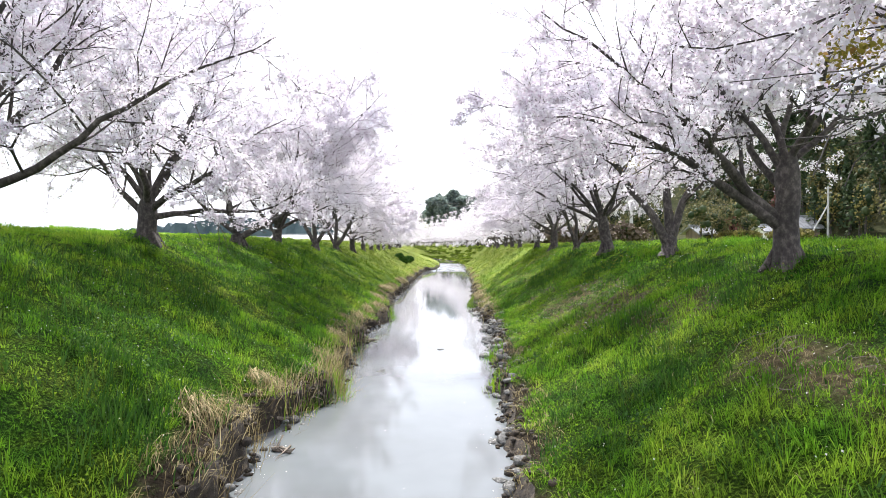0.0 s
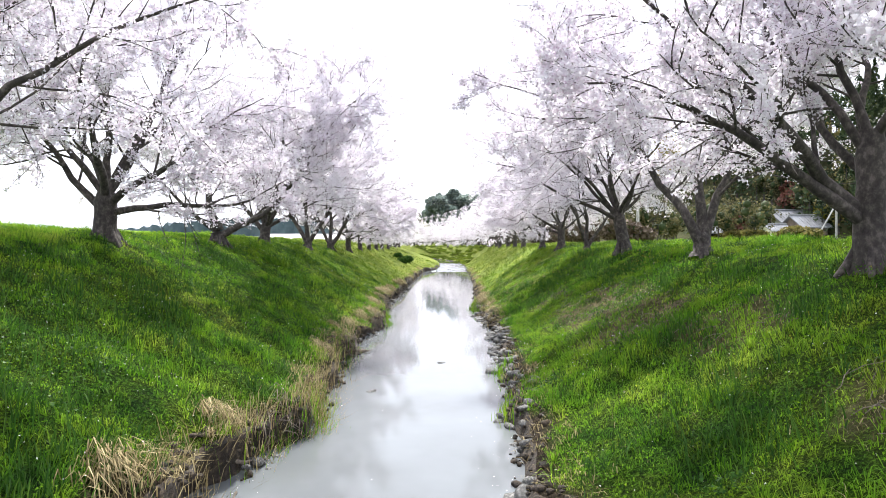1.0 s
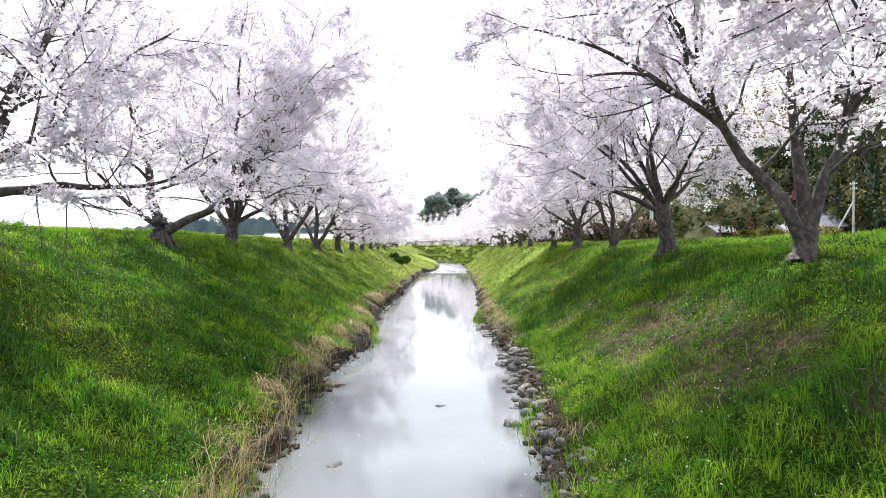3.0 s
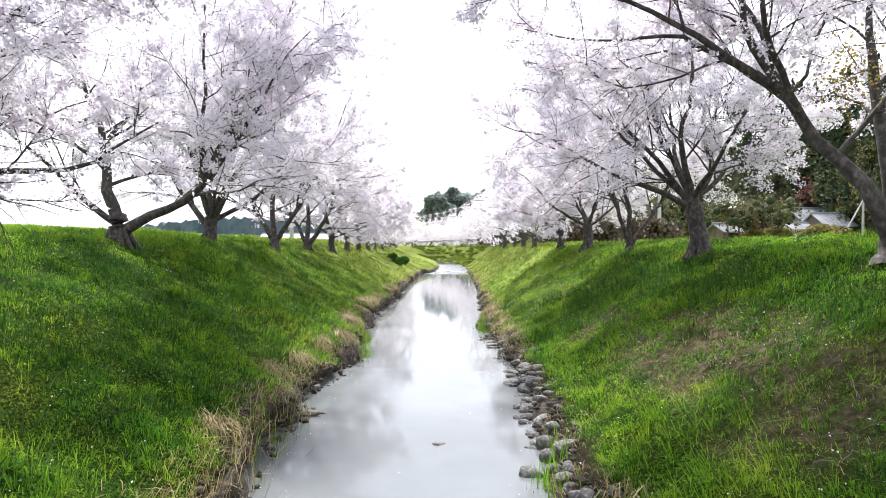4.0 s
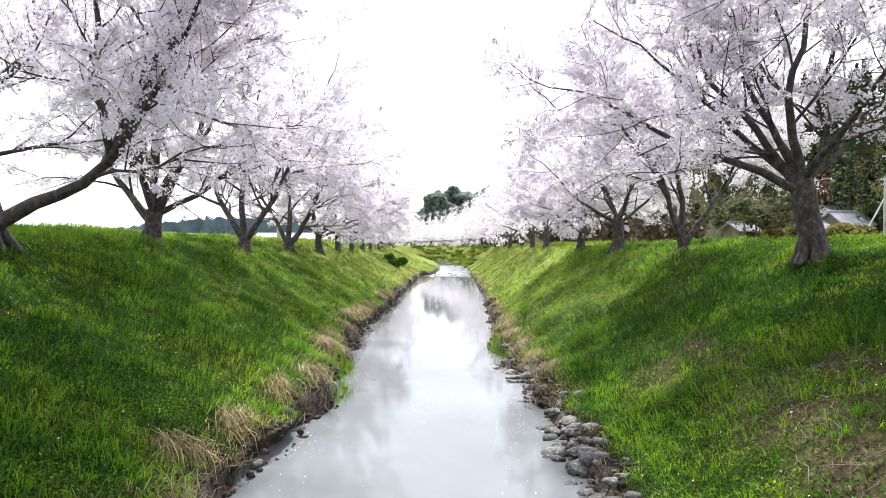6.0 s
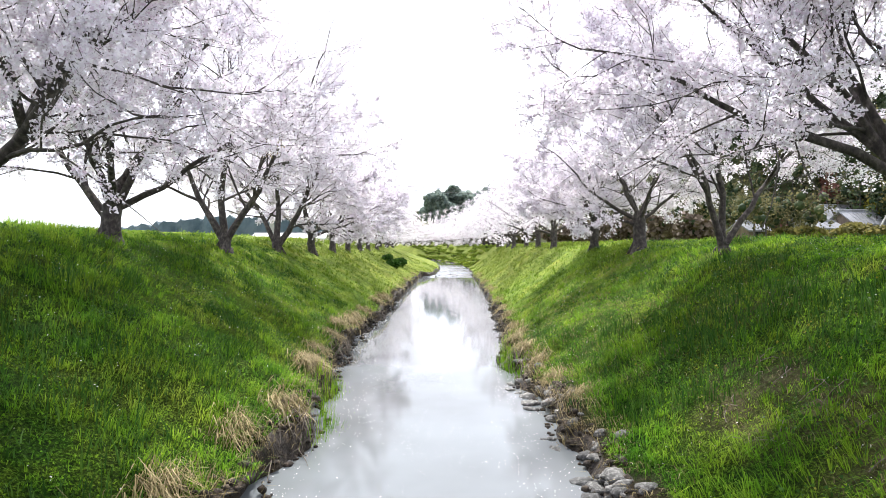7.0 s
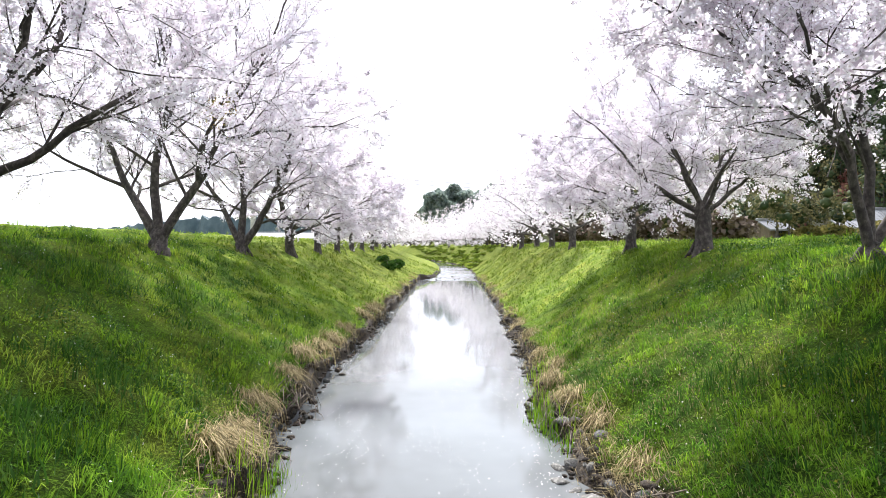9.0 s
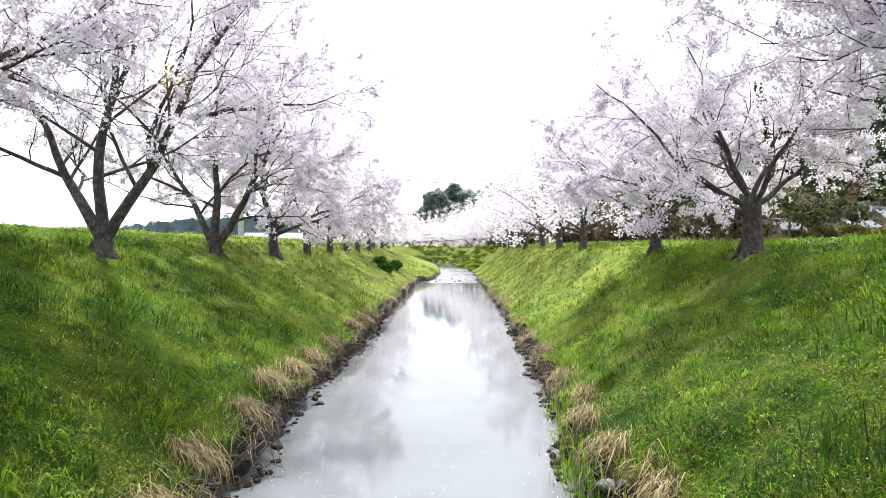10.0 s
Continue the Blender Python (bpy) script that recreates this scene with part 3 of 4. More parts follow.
cherry_tree(-7.25, 26.5, 104, [(180, 48, 4.6, 0.5, 0.7), (170, 70, 5.8, 0.1, 0.9), (80, 80, 6.6, 0.0, 1.0), (4, 61, 6.3, 0.15, 0.75), (30, 66, 6.2, 0.1, 1.0), (15, 28, 4.6, 0.2, 0.9), (-55, 45, 4.5, 0.2, 0.9), (110, 45, 4.4, 0.2, 0.9), (-95, 60, 4.4, 0.1, 1.0)], 0.6, 0.205,
            label="vase-shaped cherry tree in pinkish white blossom on the bank", skirt=0.9)
cherry_tree(-6.65, 31.6, 105, [(182, 62, 4.8, 0.15, 0.42), (100, 87, 6.4, 0.0, 0.5), (4, 56, 5.8, 0.4, 0.4), (200, 22, 4.0, 0.1, 1.0), (10, 14, 3.8, 0.1, 0.9), (-60, 58, 4.8, 0.2, 1.0), (120, 64, 5.4, 0.2, 1.0), (60, 66, 5.8, 0.1, 1.0), (25, 70, 5.6, 0.1, 0.9)], 0.6, 0.185, bloom=0.6,
            label="upright cherry tree with open crown and thin white blossom", leaves=((1.6, -0.6, 3.1, 0.35),), skirt=1.0)
cherry_tree(-6.55, 36.9, 106, [(178, 62, 4.6, 0.2, 0.45), (0, 54, 4.8, 0.25, 0.4), (90, 80, 5.2, 0.1, 0.5), (20, 62, 5.0, 0.1, 1.0), (20, 22, 3.6, 0.2, 0.9), (-70, 45, 4.0, 0.2, 1.0), (120, 48, 4.0, 0.2, 1.0), (200, 30, 3.8, 0.2, 0.9)], 0.6, 0.18, detail=0.8, bloom=0.7, label=FULL)
cherry_tree(-6.3, 41.9, 107, vase(lay, 0, 1.08, 1.25), girth=0.18, detail=0.8, label=FULL)
# the row on the right bank
cherry_tree(5.4, 4.2, 201, [(178, 22, 4.0, -0.15, 0.95), (168, 34, 4.0, -0.1, 1.0), (150, 30, 4.6, 0.0, 1.0), (95, 45, 4.4, 0.2, 1.0), (20, 50, 4.2, 0.2, 1.0), (-80, 45, 3.6, 0.2, 1.0), (120, 62, 4.4, 0.1, 1.0)], 1.2, 0.2, label=FULL,
            leaves=((-2.3, 0.4, 1.75, 0.25),), skirt=1.3)
cherry_tree(5.45, 9.7, 202, [(184, 40, 4.5, -0.75, 0.55), (177, 45, 5.0, -0.25, 0.58), (12, 52, 4.4, 0.2, 0.95), (120, 45, 4.4, -0.2, 0.8), (95, 76, 4.4, 0.1, 1.0), (168, 64, 4.6, -0.1, 0.9), (70, 50, 4.0, 0.2, 1.0), (-75, 52, 3.6, 0.2, 1.0), (-10, 40, 3.4, 0.2, 1.0)], 1.55, 0.19,
            label="cherry tree forking low with white blossom on the bank", skirt=1.05)
cherry_tree(5.6, 15.2, 203, [(183, 71, 5.3, -0.75, 0.4), (2, 70, 5.0, 0.2, 0.4), (100, 86, 4.6, 0.0, 0.5), (186, 55, 4.6, -0.2, 0.95), (40, 55, 4.4, -0.2, 0.95), (172, 35, 5.0, -0.2, 0.95), (-60, 50, 4.2, -0.2, 0.95), (150, 40, 4.6, -0.2, 0.95), (200, 60, 4.6, -0.3, 0.95)], 0.45, 0.185, label=FULL,
            leaves=((-0.75, -0.2, 2.3, 0.45),), skirt=1.7)
cherry_tree(5.65, 21.0, 204, [(178, 57, 4.3, 0.0, 0.85), (183, 27, 4.6, -0.05, 0.9), (10, 62, 4.6, 0.1, 0.95), (150, 66, 4.4, 0.0, 1.0), (90, 55, 4.0, 0.1, 1.0), (-85, 42, 3.2, 0.1, 1.0), (-5, 40, 3.2, 0.1, 1.0), (164, 44, 4.4, 0.0, 0.95), (196, 74, 4.4, 0.0, 1.0)], 1.05, 0.19, (-0.16, 0.0), bloom=0.85,
            label="leaning cherry tree with dense white blossom and low branches", skirt=1.1)
cherry_tree(5.75, 26.5, 205, [(182, 74, 4.6, -0.05, 0.25), (80, 86, 4.8, 0.0, 0.3), (5, 56, 4.4, 0.2, 0.3), (178, 40, 4.5, -0.25, 1.0), (160, 52, 4.4, -0.2, 0.9), (-90, 40, 3.6, 0.0, 1.0), (100, 45, 3.6, 0.1, 1.0), (0, 42, 3.0, 0.1, 1.0), (165, 62, 5.0, -0.3, 0.9), (202, 54, 4.8, -0.25, 0.9)], 0.6, 0.125,
            label="cherry tree with three slender stems in white blossom", skirt=1.6)
cherry_tree(5.8, 32.1, 206, [(178, 20, 3.5, 0.1, 0.8), (172, 36, 3.9, 0.0, 0.9), (120, 68, 3.2, 0.1, 1.0), (20, 60, 3.2, 0.2, 1.0), (-80, 42, 3.0, 0.1, 0.9), (90, 40, 3.2, 0.1, 1.0), (0, 34, 3.0, 0.1, 0.9), (200, 58, 3.4, -0.1, 1.0)], 0.95, 0.19, label="smaller spreading cherry tree in white blossom")
cherry_tree(5.7, 37.2, 207, vase(lay, 180, 0.95, 1.05), girth=0.16, detail=0.8, label=FULL)


def far_trees():
    """Four models for the middle distance and two lighter ones for the end of the rows."""
    base = []
    for k in range(6):
        left = k % 2 == 0
        t = cherry_tree(-6.2 if left else 5.8, 46.8 + 5.4 * (k // 2) - 0.4 * (k % 2), 300 + k, vase(lay, 0 if left else 180, 0.98, 1.2 if left else 1.1), girth=0.17, detail=0.55 if k < 4 else 0.3, bloom=0.92 if k < 4 else 0.85, label="cherry tree in white blossom in a long row by the stream")
        base.append(t)
    for row in (0, 1):
        for k in range(3, 26):
            y = 46.8 + 5.4 * k + lay.uniform(-0.7, 0.7)
            x = (-6.2 if row == 0 else 5.8) + lay.uniform(-0.3, 0.3)
            slope = float(bend(y + 0.5) - bend(y - 0.5))
            px, py = x + float(bend(y)), y
            m = pose(px, py, float(ground_z(px, py)) - 0.05, 0, 0, math.degrees(math.atan(-slope)) + lay.uniform(-25, 25))
            copy_thing(base[row + 2 * (k % 2)] if y < 88 else base[row + 4], m)


far_trees()


# ---------------------------------------------------------------- woods, hills and buildings beyond
def ball():
    bm = bmesh.new()
    bmesh.ops.create_icosphere(bm, subdivisions=1, radius=1.0)
    v, f = np.array([q.co[:] for q in bm.verts]), np.array([[q.index for q in p.verts] for p in bm.faces])
    bm.free()
    return v, f


BALL, BALL_FACES = ball()


def crown_cloud(rng, centre, width, height, leaves, size, cone=False, cores=None):
    """Leaf sprays over a lumpy crown; returns their corners."""
    c = np.array(centre, float)
    if cone:
        t = rng.random(leaves) ** 0.7
        a = rng.uniform(0, 6.283, leaves)
        tier = 1 + 0.22 * np.sin(t * 40 + 2 * np.sin(a * 3))
        r = width * (1 - t) * rng.uniform(0.55, 1.0, leaves) * tier
        p = c + np.stack([np.cos(a) * r, np.sin(a) * r, t * height], 1)
    else:
        k = 8
        lumps = rng.normal(0, 1, (k, 3))
        lumps /= np.linalg.norm(lumps, axis=1, keepdims=True)
        lumps *= np.array((width * 0.55, width * 0.55, height * 0.30)) * rng.uniform(0.5, 1.0, (k, 1))
        q = rng.normal(0, 1, (leaves, 3))
        q /= np.linalg.norm(q, axis=1, keepdims=True)
        p = c + (0, 0, height * 0.55) + lumps[rng.integers(0, k, leaves)] + q * (width * 0.42, width * 0.42, height * 0.24) * rng.uniform(0.75, 1.05, (leaves, 1))
        if cores is not None:
            for q in lumps:
                cores.append(c + (0, 0, height * 0.55) + q + BALL * (width * 0.17, width * 0.17, height * 0.10) * rng.uniform(0.85, 1.1, (len(BALL), 1)))
    return scatter_quads(rng, p, size, flat=0.6)[0]


def woods(name, spots, mat, label, leaves=260, size=0.42, cone=False, seed=1):
    rng = np.random.default_rng(seed)
    cores = []
    v = np.concatenate([crown_cloud(rng, (x, y, float(ground_z(x, y)) + lift), w, h, leaves, size, cone, cores) for x, y, lift, w, h in spots])
    stems = Tubes()
    for x, y, lift, w, h in spots:
        z = float(ground_z(x, y))
        stems.add([(x, y, z - 0.3), (x, y, z + lift + h * 0.5)], (0.05 * w + 0.04, 0.02 * w), 5)
    root = new(name)
    fast_mesh("foliage", v, np.arange(len(v)), 4, mat, root)
    # solid cores; except on the knoll, cedar-dark to paint the crowns' inner shade
    if cores:
        f = np.concatenate([BALL_FACES + k * len(BALL) for k in range(len(cores))])
        fast_mesh("inner_foliage", np.concatenate(cores), f, 3, M_knoll_hazed if mat is M_knoll_hazed else M_cedar, root)
    stems.build("stems", M_bark, root)
    return tagged(root, label, "woods", kind="stuff")


def hillside():
    rng = np.random.default_rng(17)
    kinds = {"cedar": [], "broad": [], "bamboo": [], "red": []}
    for i in range(430):
        y = rng.uniform(74, 205)
        x = 52 - (y - 100) * 0.40 + rng.uniform(-4, 36)
        if y < 100 and x < 66:
            continue
        if x > y * 0.95 or x < 0.42 * (y - 8):
            continue
        up = float(ground_z(x, y))
        band = 0.5 + 0.5 * math.sin(0.09 * x + 0.05 * y + 1.0)
        if up > 15 and rng.random() < 0.75 or rng.random() < 0.14:
            kinds["cedar"].append((x, y, 1.0, rng.uniform(2.0, 3.0), rng.uniform(8, 11)))
        elif band > 0.45 and rng.random() < 0.65:
            kinds["bamboo"].append((x, y, 0.6, rng.uniform(2.2, 3.4), rng.uniform(4.5, 7)))
        elif rng.random() < 0.07:
            kinds["red"].append((x, y, 0.5, rng.uniform(1.8, 2.6), rng.uniform(3, 4.5)))
        else:
            kinds["broad"].append((x, y, 0.6, rng.uniform(2.4, 3.8), rng.uniform(5, 8)))
    for i in range(70):
        kinds["cedar"].append((rng.uniform(56, 82), rng.uniform(88, 128), 0.5, rng.uniform(2.2, 3.2), rng.uniform(7, 10)))
    for i in range(150):
        y = rng.uniform(60, 100)
        x = rng.uniform(58, 98)
        if x < 52 - (y - 100) * 0.40 - 3 or x > y * 1.15 + 4:
            continue
        kinds[("broad", "bamboo", "cedar")[rng.integers(0, 3)]].append((x, y, 0.5, rng.uniform(2.2, 3.2), rng.uniform(5, 8.5)))
    woods("cedar_woods", kinds["cedar"], M_cedar, "dark green cedars on the wooded hillside", 230, 0.26, True, 3)
    woods("spring_woods", kinds["bamboo"], M_bamboo, "yellow-green spring trees on the hillside", 260, 0.17, False, 4)
    woods("evergreen_woods", kinds["broad"], M_broad, "olive green evergreen trees on the hillside", 260, 0.175, False, 5)
    woods("reddish_bushes", kinds["red"], M_red, "reddish budding bushes on the hillside", 200, 0.32, False, 6)
    # darker trees at the foot of the hill, behind the right-hand row
    foot = [(rng.uniform(20, 46), rng.uniform(78, 118), 0.3, rng.uniform(2.2, 3.4), rng.uniform(4.5, 7.5)) for i in range(46)]
    foot = [q for q in foot if not (40 < q[0] and q[1] < 102)]
    woods("evergreen_woods", foot, M_broad, "dark evergreen trees at the foot of the hill", 420, 0.15, False, 7)
    # leafless thicket close behind the row
    bush = [(rng.uniform(11.5, 17), y + rng.uniform(-1, 1), 0.0, rng.uniform(1.2, 1.9), rng.uniform(1.5, 2.4)) for y in np.arange(50, 86, 1.4)]
    woods("bare_thicket", bush, M_bare, "brown leafless thicket behind the cherry row", 420, 0.16, False, 8)
    scrub = [(8.5 + rng.uniform(0, 3) + float(bend(y)), y, 0.0, rng.uniform(1.3, 2.0), rng.uniform(1.4, 2.4)) for y in np.arange(90, 190, 2.2)]
    woods("dark_scrub", scrub, M_broad, "dark green scrub beyond the far cherry trees", 300, 0.2, False, 13)
    # low sprays added for the grass that lies in shade under the far cherries
    shade = [(4.4 + rng.uniform(-2.6, 1.6) + float(bend(y)), y, -0.1, rng.uniform(0.6, 1.2), rng.uniform(0.18, 0.42)) for y in np.arange(80, 150, 0.4)]
    woods("dark_scrub", shade, M_blade, "rough green sprays added as shaded grass under far cherry trees", 150, 0.09, False, 15)
    hedge = [(rng.uniform(36, 48), rng.uniform(78, 86), 0.0, rng.uniform(1.4, 2.2), rng.uniform(1.2, 2.0)) for i in range(20)]
    woods("pale_hedge", hedge, M_bamboo, "pale green scrub on the field by the houses", 300, 0.2, False, 9)
    # the wooded knoll where the valley turns
    knoll = [(rng.uniform(-6.5, 9), rng.uniform(200, 222), 0.3, rng.uniform(3.0, 4.2), rng.uniform(6, 8.4)) for i in range(26)]
    knoll += [(rng.uniform(8, 19), rng.uniform(204, 225), 0.3, rng.uniform(2.8, 3.6), rng.uniform(5.2, 6.8)) for i in range(20)]
    woods("knoll_woods", knoll, M_knoll_hazed, "rounded dark green trees on a distant knoll", 800, 0.5, False, 10)
    woods("knoll_woods", [(2.4, 203, 3.0, 2.6, 8.0), (3.6, 204, 1.6, 3.2, 8.6), (15, 215, 0.5, 3.0, 6.5)], M_knoll_hazed, "tallest rounded tree on a distant knoll", 1500, 0.42, False, 11)
    woods("knoll_woods", [(-2.0, 200, 1.0, 5.0, 9.0), (5.5, 202, 0.5, 4.6, 8.0), (1.5, 199, 0.3, 4.6, 8.4)], M_knoll_hazed, "rounded dark green trees on a distant knoll", 2000, 0.48, False, 14)


hillside()


def round_bush(x, y, w, h, seed):
    rng = np.random.default_rng(seed)
    z = float(ground_z(x, y))
    root = new("round_bush")
    root.location = (x, y, z)
    v = crown_cloud(rng, (0, 0, -0.12), w, h, 900, 0.085)
    fast_mesh("foliage", v, np.arange(len(v)), 4, M_dark_leaf, root)
    t = Tubes()
    for k in range(6):
        a = k * 1.05
        t.add([(0, 0, -0.1), (0.3 * w * math.cos(a), 0.3 * w * math.sin(a), h * 0.4), (0.55 * w * math.cos(a), 0.55 * w * math.sin(a), h * 0.8)], (0.03, 0.02, 0.008), 5)
    t.build("stems", M_bark, root)
    tagged(root, "rounded dark green bush on the grassy slope", "bush", "bushes on the slope")


for k, (x, y, w, h) in enumerate(((-3.7, 57.0, 0.6, 0.8), (-4.4, 59.5, 0.6, 0.7), (-3.6, 62.5, 0.7, 0.8))):
    round_bush(x, y, w, h, 880 + k)


def far_ridge():
    xs = np.linspace(-330, -20, 180)
    v, f = [], []
    for j, (y, k) in enumerate(((345, 0.0), (350, 1.0), (372, 0.86), (420, 0.0))):
        for x in xs:
            top = 4 + 13.0 * math.exp(-((x + 118) / 70) ** 2) + 8 * math.exp(-((x + 40) / 40) ** 2) + 5 * math.exp(-((x + 250) / 60) ** 2)
            top += 0.8 * math.sin(x * 0.9) + 0.6 * math.sin(x * 2.3 + 1) + 0.5 * math.sin(x * 4.7)
            v.append((x, y + 2 * math.sin(x * 0.5), 1.0 + top * k))
    n = len(xs)
    f = [(j * n + i, j * n + i + 1, j * n + n + i + 1, j * n + n + i) for j in range(3) for i in range(n - 1)]
    tagged(link_mesh("backdrop_ridge", v, f, M_ridge_hazed), "low wooded ridge across the plain, tinted blue-green with haze", "hill", kind="structure")


far_ridge()


def gable_house(x, y, z, turn, length, depth, wall, rise, wall_mat, label):
    """A one-storey house; the ridge runs along its length."""
    root = new("house")
    root.matrix_world = pose(x, y, z, 0, 0, turn)
    hl, hd = length / 2, depth / 2
    bm = bmesh.new()
    v = [bm.verts.new(p) for p in ((-hl, -hd, 0), (hl, -hd, 0), (hl, hd, 0), (-hl, hd, 0), (-hl, -hd, wall), (hl, -hd, wall), (hl, hd, wall), (-hl, hd, wall), (-hl, 0, wall + rise), (hl, 0, wall + rise))]
    for q in ((0, 1, 5, 4), (2, 3, 7, 6), (3, 0, 4, 8, 7), (1, 2, 6, 9, 5)):
        bm.faces.new([v[i] for i in q])
    part("wall", bm, wall_mat, root)
    over, thick = 0.55, 0.16
    for side in (-1, 1):
        bm = bmesh.new()
        e = (hd + over) / hd
        lo, hi = wall + rise * (1 - e), wall + rise
        low = [(-hl - over, side * hd * e, lo), (hl + over, side * hd * e, lo), (hl + over, 0, hi), (-hl - over, 0, hi)]
        a = [bm.verts.new((p[0], p[1], p[2] + 0.02)) for p in low]
        b = [bm.verts.new((p[0], p[1], p[2] + 0.02 + thick)) for p in low]
        for q in ((a[0], a[1], a[2], a[3]), (b[3], b[2], b[1], b[0]), (a[0], b[0], b[1], a[1]), (a[1], b[1], b[2], a[2]), (a[3], a[2], b[2], b[3]), (a[0], a[3], b[3], b[0])):
            bm.faces.new(q)
        bmesh.ops.recalc_face_normals(bm, faces=bm.faces)
        part("roof", bm, M_tile, root, "pale grey tiled roof slope")
        # raised tile courses
        for k in range(1, int(length / 0.6)):
            bm = bmesh.new()
            box(bm, (0.10, math.hypot(hd * e, rise * e), 0.05), (0, 0, 0))
            bmesh.ops.transform(bm, matrix=Matrix.Translation((-hl + k * 0.6, side * hd * e / 2, (lo + hi) / 2 + thick + 0.04)) @ Matrix.Rotation(-side * math.atan2(rise, hd), 4, "X"), verts=bm.verts)
            part("tile_course", bm, M_tile, root)
    bm = bmesh.new()
    box(bm, (length + 1.2, 0.34, 0.28), (0, 0, wall + rise + 0.22), bevel=0.05)
    part("ridge_cap", bm, M_tile, root)
    for k in range(max(int(length / 2.6), 1)):
        wx = -hl + 1.4 + k * 2.6
        bm = bmesh.new()
        box(bm, (1.7, 0.10, 1.3), (wx, -hd - 0.02, wall * 0.55))
        win = part("window", bm, M_board, root)
        for s in (-0.4, 0.4):
            bm = bmesh.new()
            box(bm, (0.72, 0.06, 1.12), (wx + s, -hd - 0.07, wall * 0.55))
            part("pane", bm, M_glass, win)
    return tagged(root, label, "house")


gable_house(55.0, 95.0, 2.9, 8, 4.1, 4.4, 2.7, 1.5, M_board, "low timber house with a pale grey tiled roof")
gable_house(57.2, 103.0, 3.0, 12, 7.8, 6.5, 3.3, 2.0, M_plaster, "old farmhouse with a wide pale grey tiled roof")
gable_house(50.2, 94.5, 2.9, 8, 2.8, 2.8, 2.1, 0.7, M_plaster, "small shed with a grey roof beside a house")
gable_house(35.2, 84.0, 2.9, 20, 2.6, 2.4, 1.6, 0.7, M_board, "dark timber shed among trees behind the row")
gable_house(-34.0, 150.0, 1.6, 4, 15.0, 7.0, 2.6, 1.1, M_plaster, "long low white building on the plain")
gable_house(-52.0, 165.0, 1.5, -6, 12.0, 6.0, 2.4, 1.0, M_plaster, "white farm building on the plain")
woods("yellow_shrub", [(58.8, 97.0, 0.3, 1.7, 3.2)], M_yellow, "bright yellow flowering shrub by the house", 500, 0.2, False, 12)


def utility_pole(x, y, height, label, arms=2, strut=None):
    root = new("utility_pole")
    root.location = (x, y, float(ground_z(x, y)) - 0.1)
    t = Tubes()
    t.add([(0, 0, 0), (0, 0, height * 0.5), (0, 0, height)], (0.17, 0.145, 0.11), 12)
    t.build("post", M_pole, root)
    for k in range(arms):
        bm = bmesh.new()
        box(bm, (0.09, 1.5, 0.09), (0, 0, height - 0.35 - 0.7 * k), bevel=0.01)
        part("crossarm", bm, M_pole, root)
        for s in (-0.65, -0.2, 0.2, 0.65):
            t = Tubes()
            z = height - 0.31 - 0.7 * k
            t.add([(0, s, z), (0, s, z + 0.06), (0, s, z + 0.08), (0, s, z + 0.16)], (0.025, 0.05, 0.05, 0.03), 8)
            t.build("insulator", M_plaster, root)
    if strut:
        t = Tubes()
        t.add([(strut, -0.5, 0), (strut * 0.5, -0.25, height * 0.33), (0.0, 0, height * 0.66)], (0.12, 0.115, 0.10), 10)
        t.build("strut", M_pole, root, "slanting concrete strut")
    return tagged(root, label, "utility pole", "utility poles")


utility_pole(-11.8, 55, 5.6, "concrete utility pole on the field beyond the cherries")
utility_pole(17.5, 57, 5.6, "concrete utility pole beside the leafless thicket")
utility_pole(55.7, 88.5, 7.9, "tall concrete utility pole with a slanting strut", 2, -3.2)


def cable(name, a, b, sag, label):
    t = Tubes()
    f = np.linspace(0, 1, 25)
    p = np.array(a)[None] + (np.array(b) - np.array(a))[None] * f[:, None]
    p[:, 2] -= 4 * sag * f * (1 - f)
    t.add(p, np.full(25, 0.016), 5)
    tagged(t.build(name, M_wire, None), label, "cable", "overhead cables")


zl, zr = float(ground_z(-11.8, 55)), float(ground_z(17.5, 57))
cable("overhead_cable", (-11.8, 55, zl + 4.8), (17.5, 57, zr + 4.8), 1.2, "dark cable hanging over the stream between poles")
cable("overhead_cable", (-11.8, 55, zl + 4.6), (17.5, 57, zr + 4.6), 1.25, "dark cable hanging over the stream between poles")
cable("overhead_cable", (55.7, 88.5, 10.3), (20, 92, 8.6), 0.9, "dark cable running along the foot of the hill")


# ---------------------------------------------------------------- stones, driftwood
def stone_meshes():
    out = []
    for k in range(6):
        rng = np.random.default_rng(40 + k)
        bm = bmesh.new()
        bmesh.ops.create_icosphere(bm, subdivisions=2, radius=1.0)
        a, b = rng.uniform(1.5, 3, 3), rng.uniform(0, 6, 3)
        cuts = [(Vector(unit(rng.normal(0, 1, 3))), rng.uniform(0.55, 0.85)) for q in range(7)]
        for v in bm.verts:
            c = v.co
            v.co = c * (1 + 0.13 * math.sin(a[0] * c.x + b[0]) + 0.11 * math.sin(a[1] * c.y * 1.5 + b[1]) + 0.09 * math.sin(a[2] * c.z * 2 + b[2]))
            v.co += Vector(rng.normal(0, 0.045, 3))
            for d, r in cuts:
                over = v.co.dot(d) - r
                if over > 0:
                    v.co -= d * over * 0.85
            if v.co.z < -0.45:
                v.co.z = -0.45 + (v.co.z + 0.45) * 0.3
        me = bpy.data.meshes.new("stone")
        bm.to_mesh(me)
        bm.free()
        me.materials.append(M_stone)
        me.polygons.foreach_set("use_smooth", [True] * len(me.polygons))
        out.append(me)
    return out


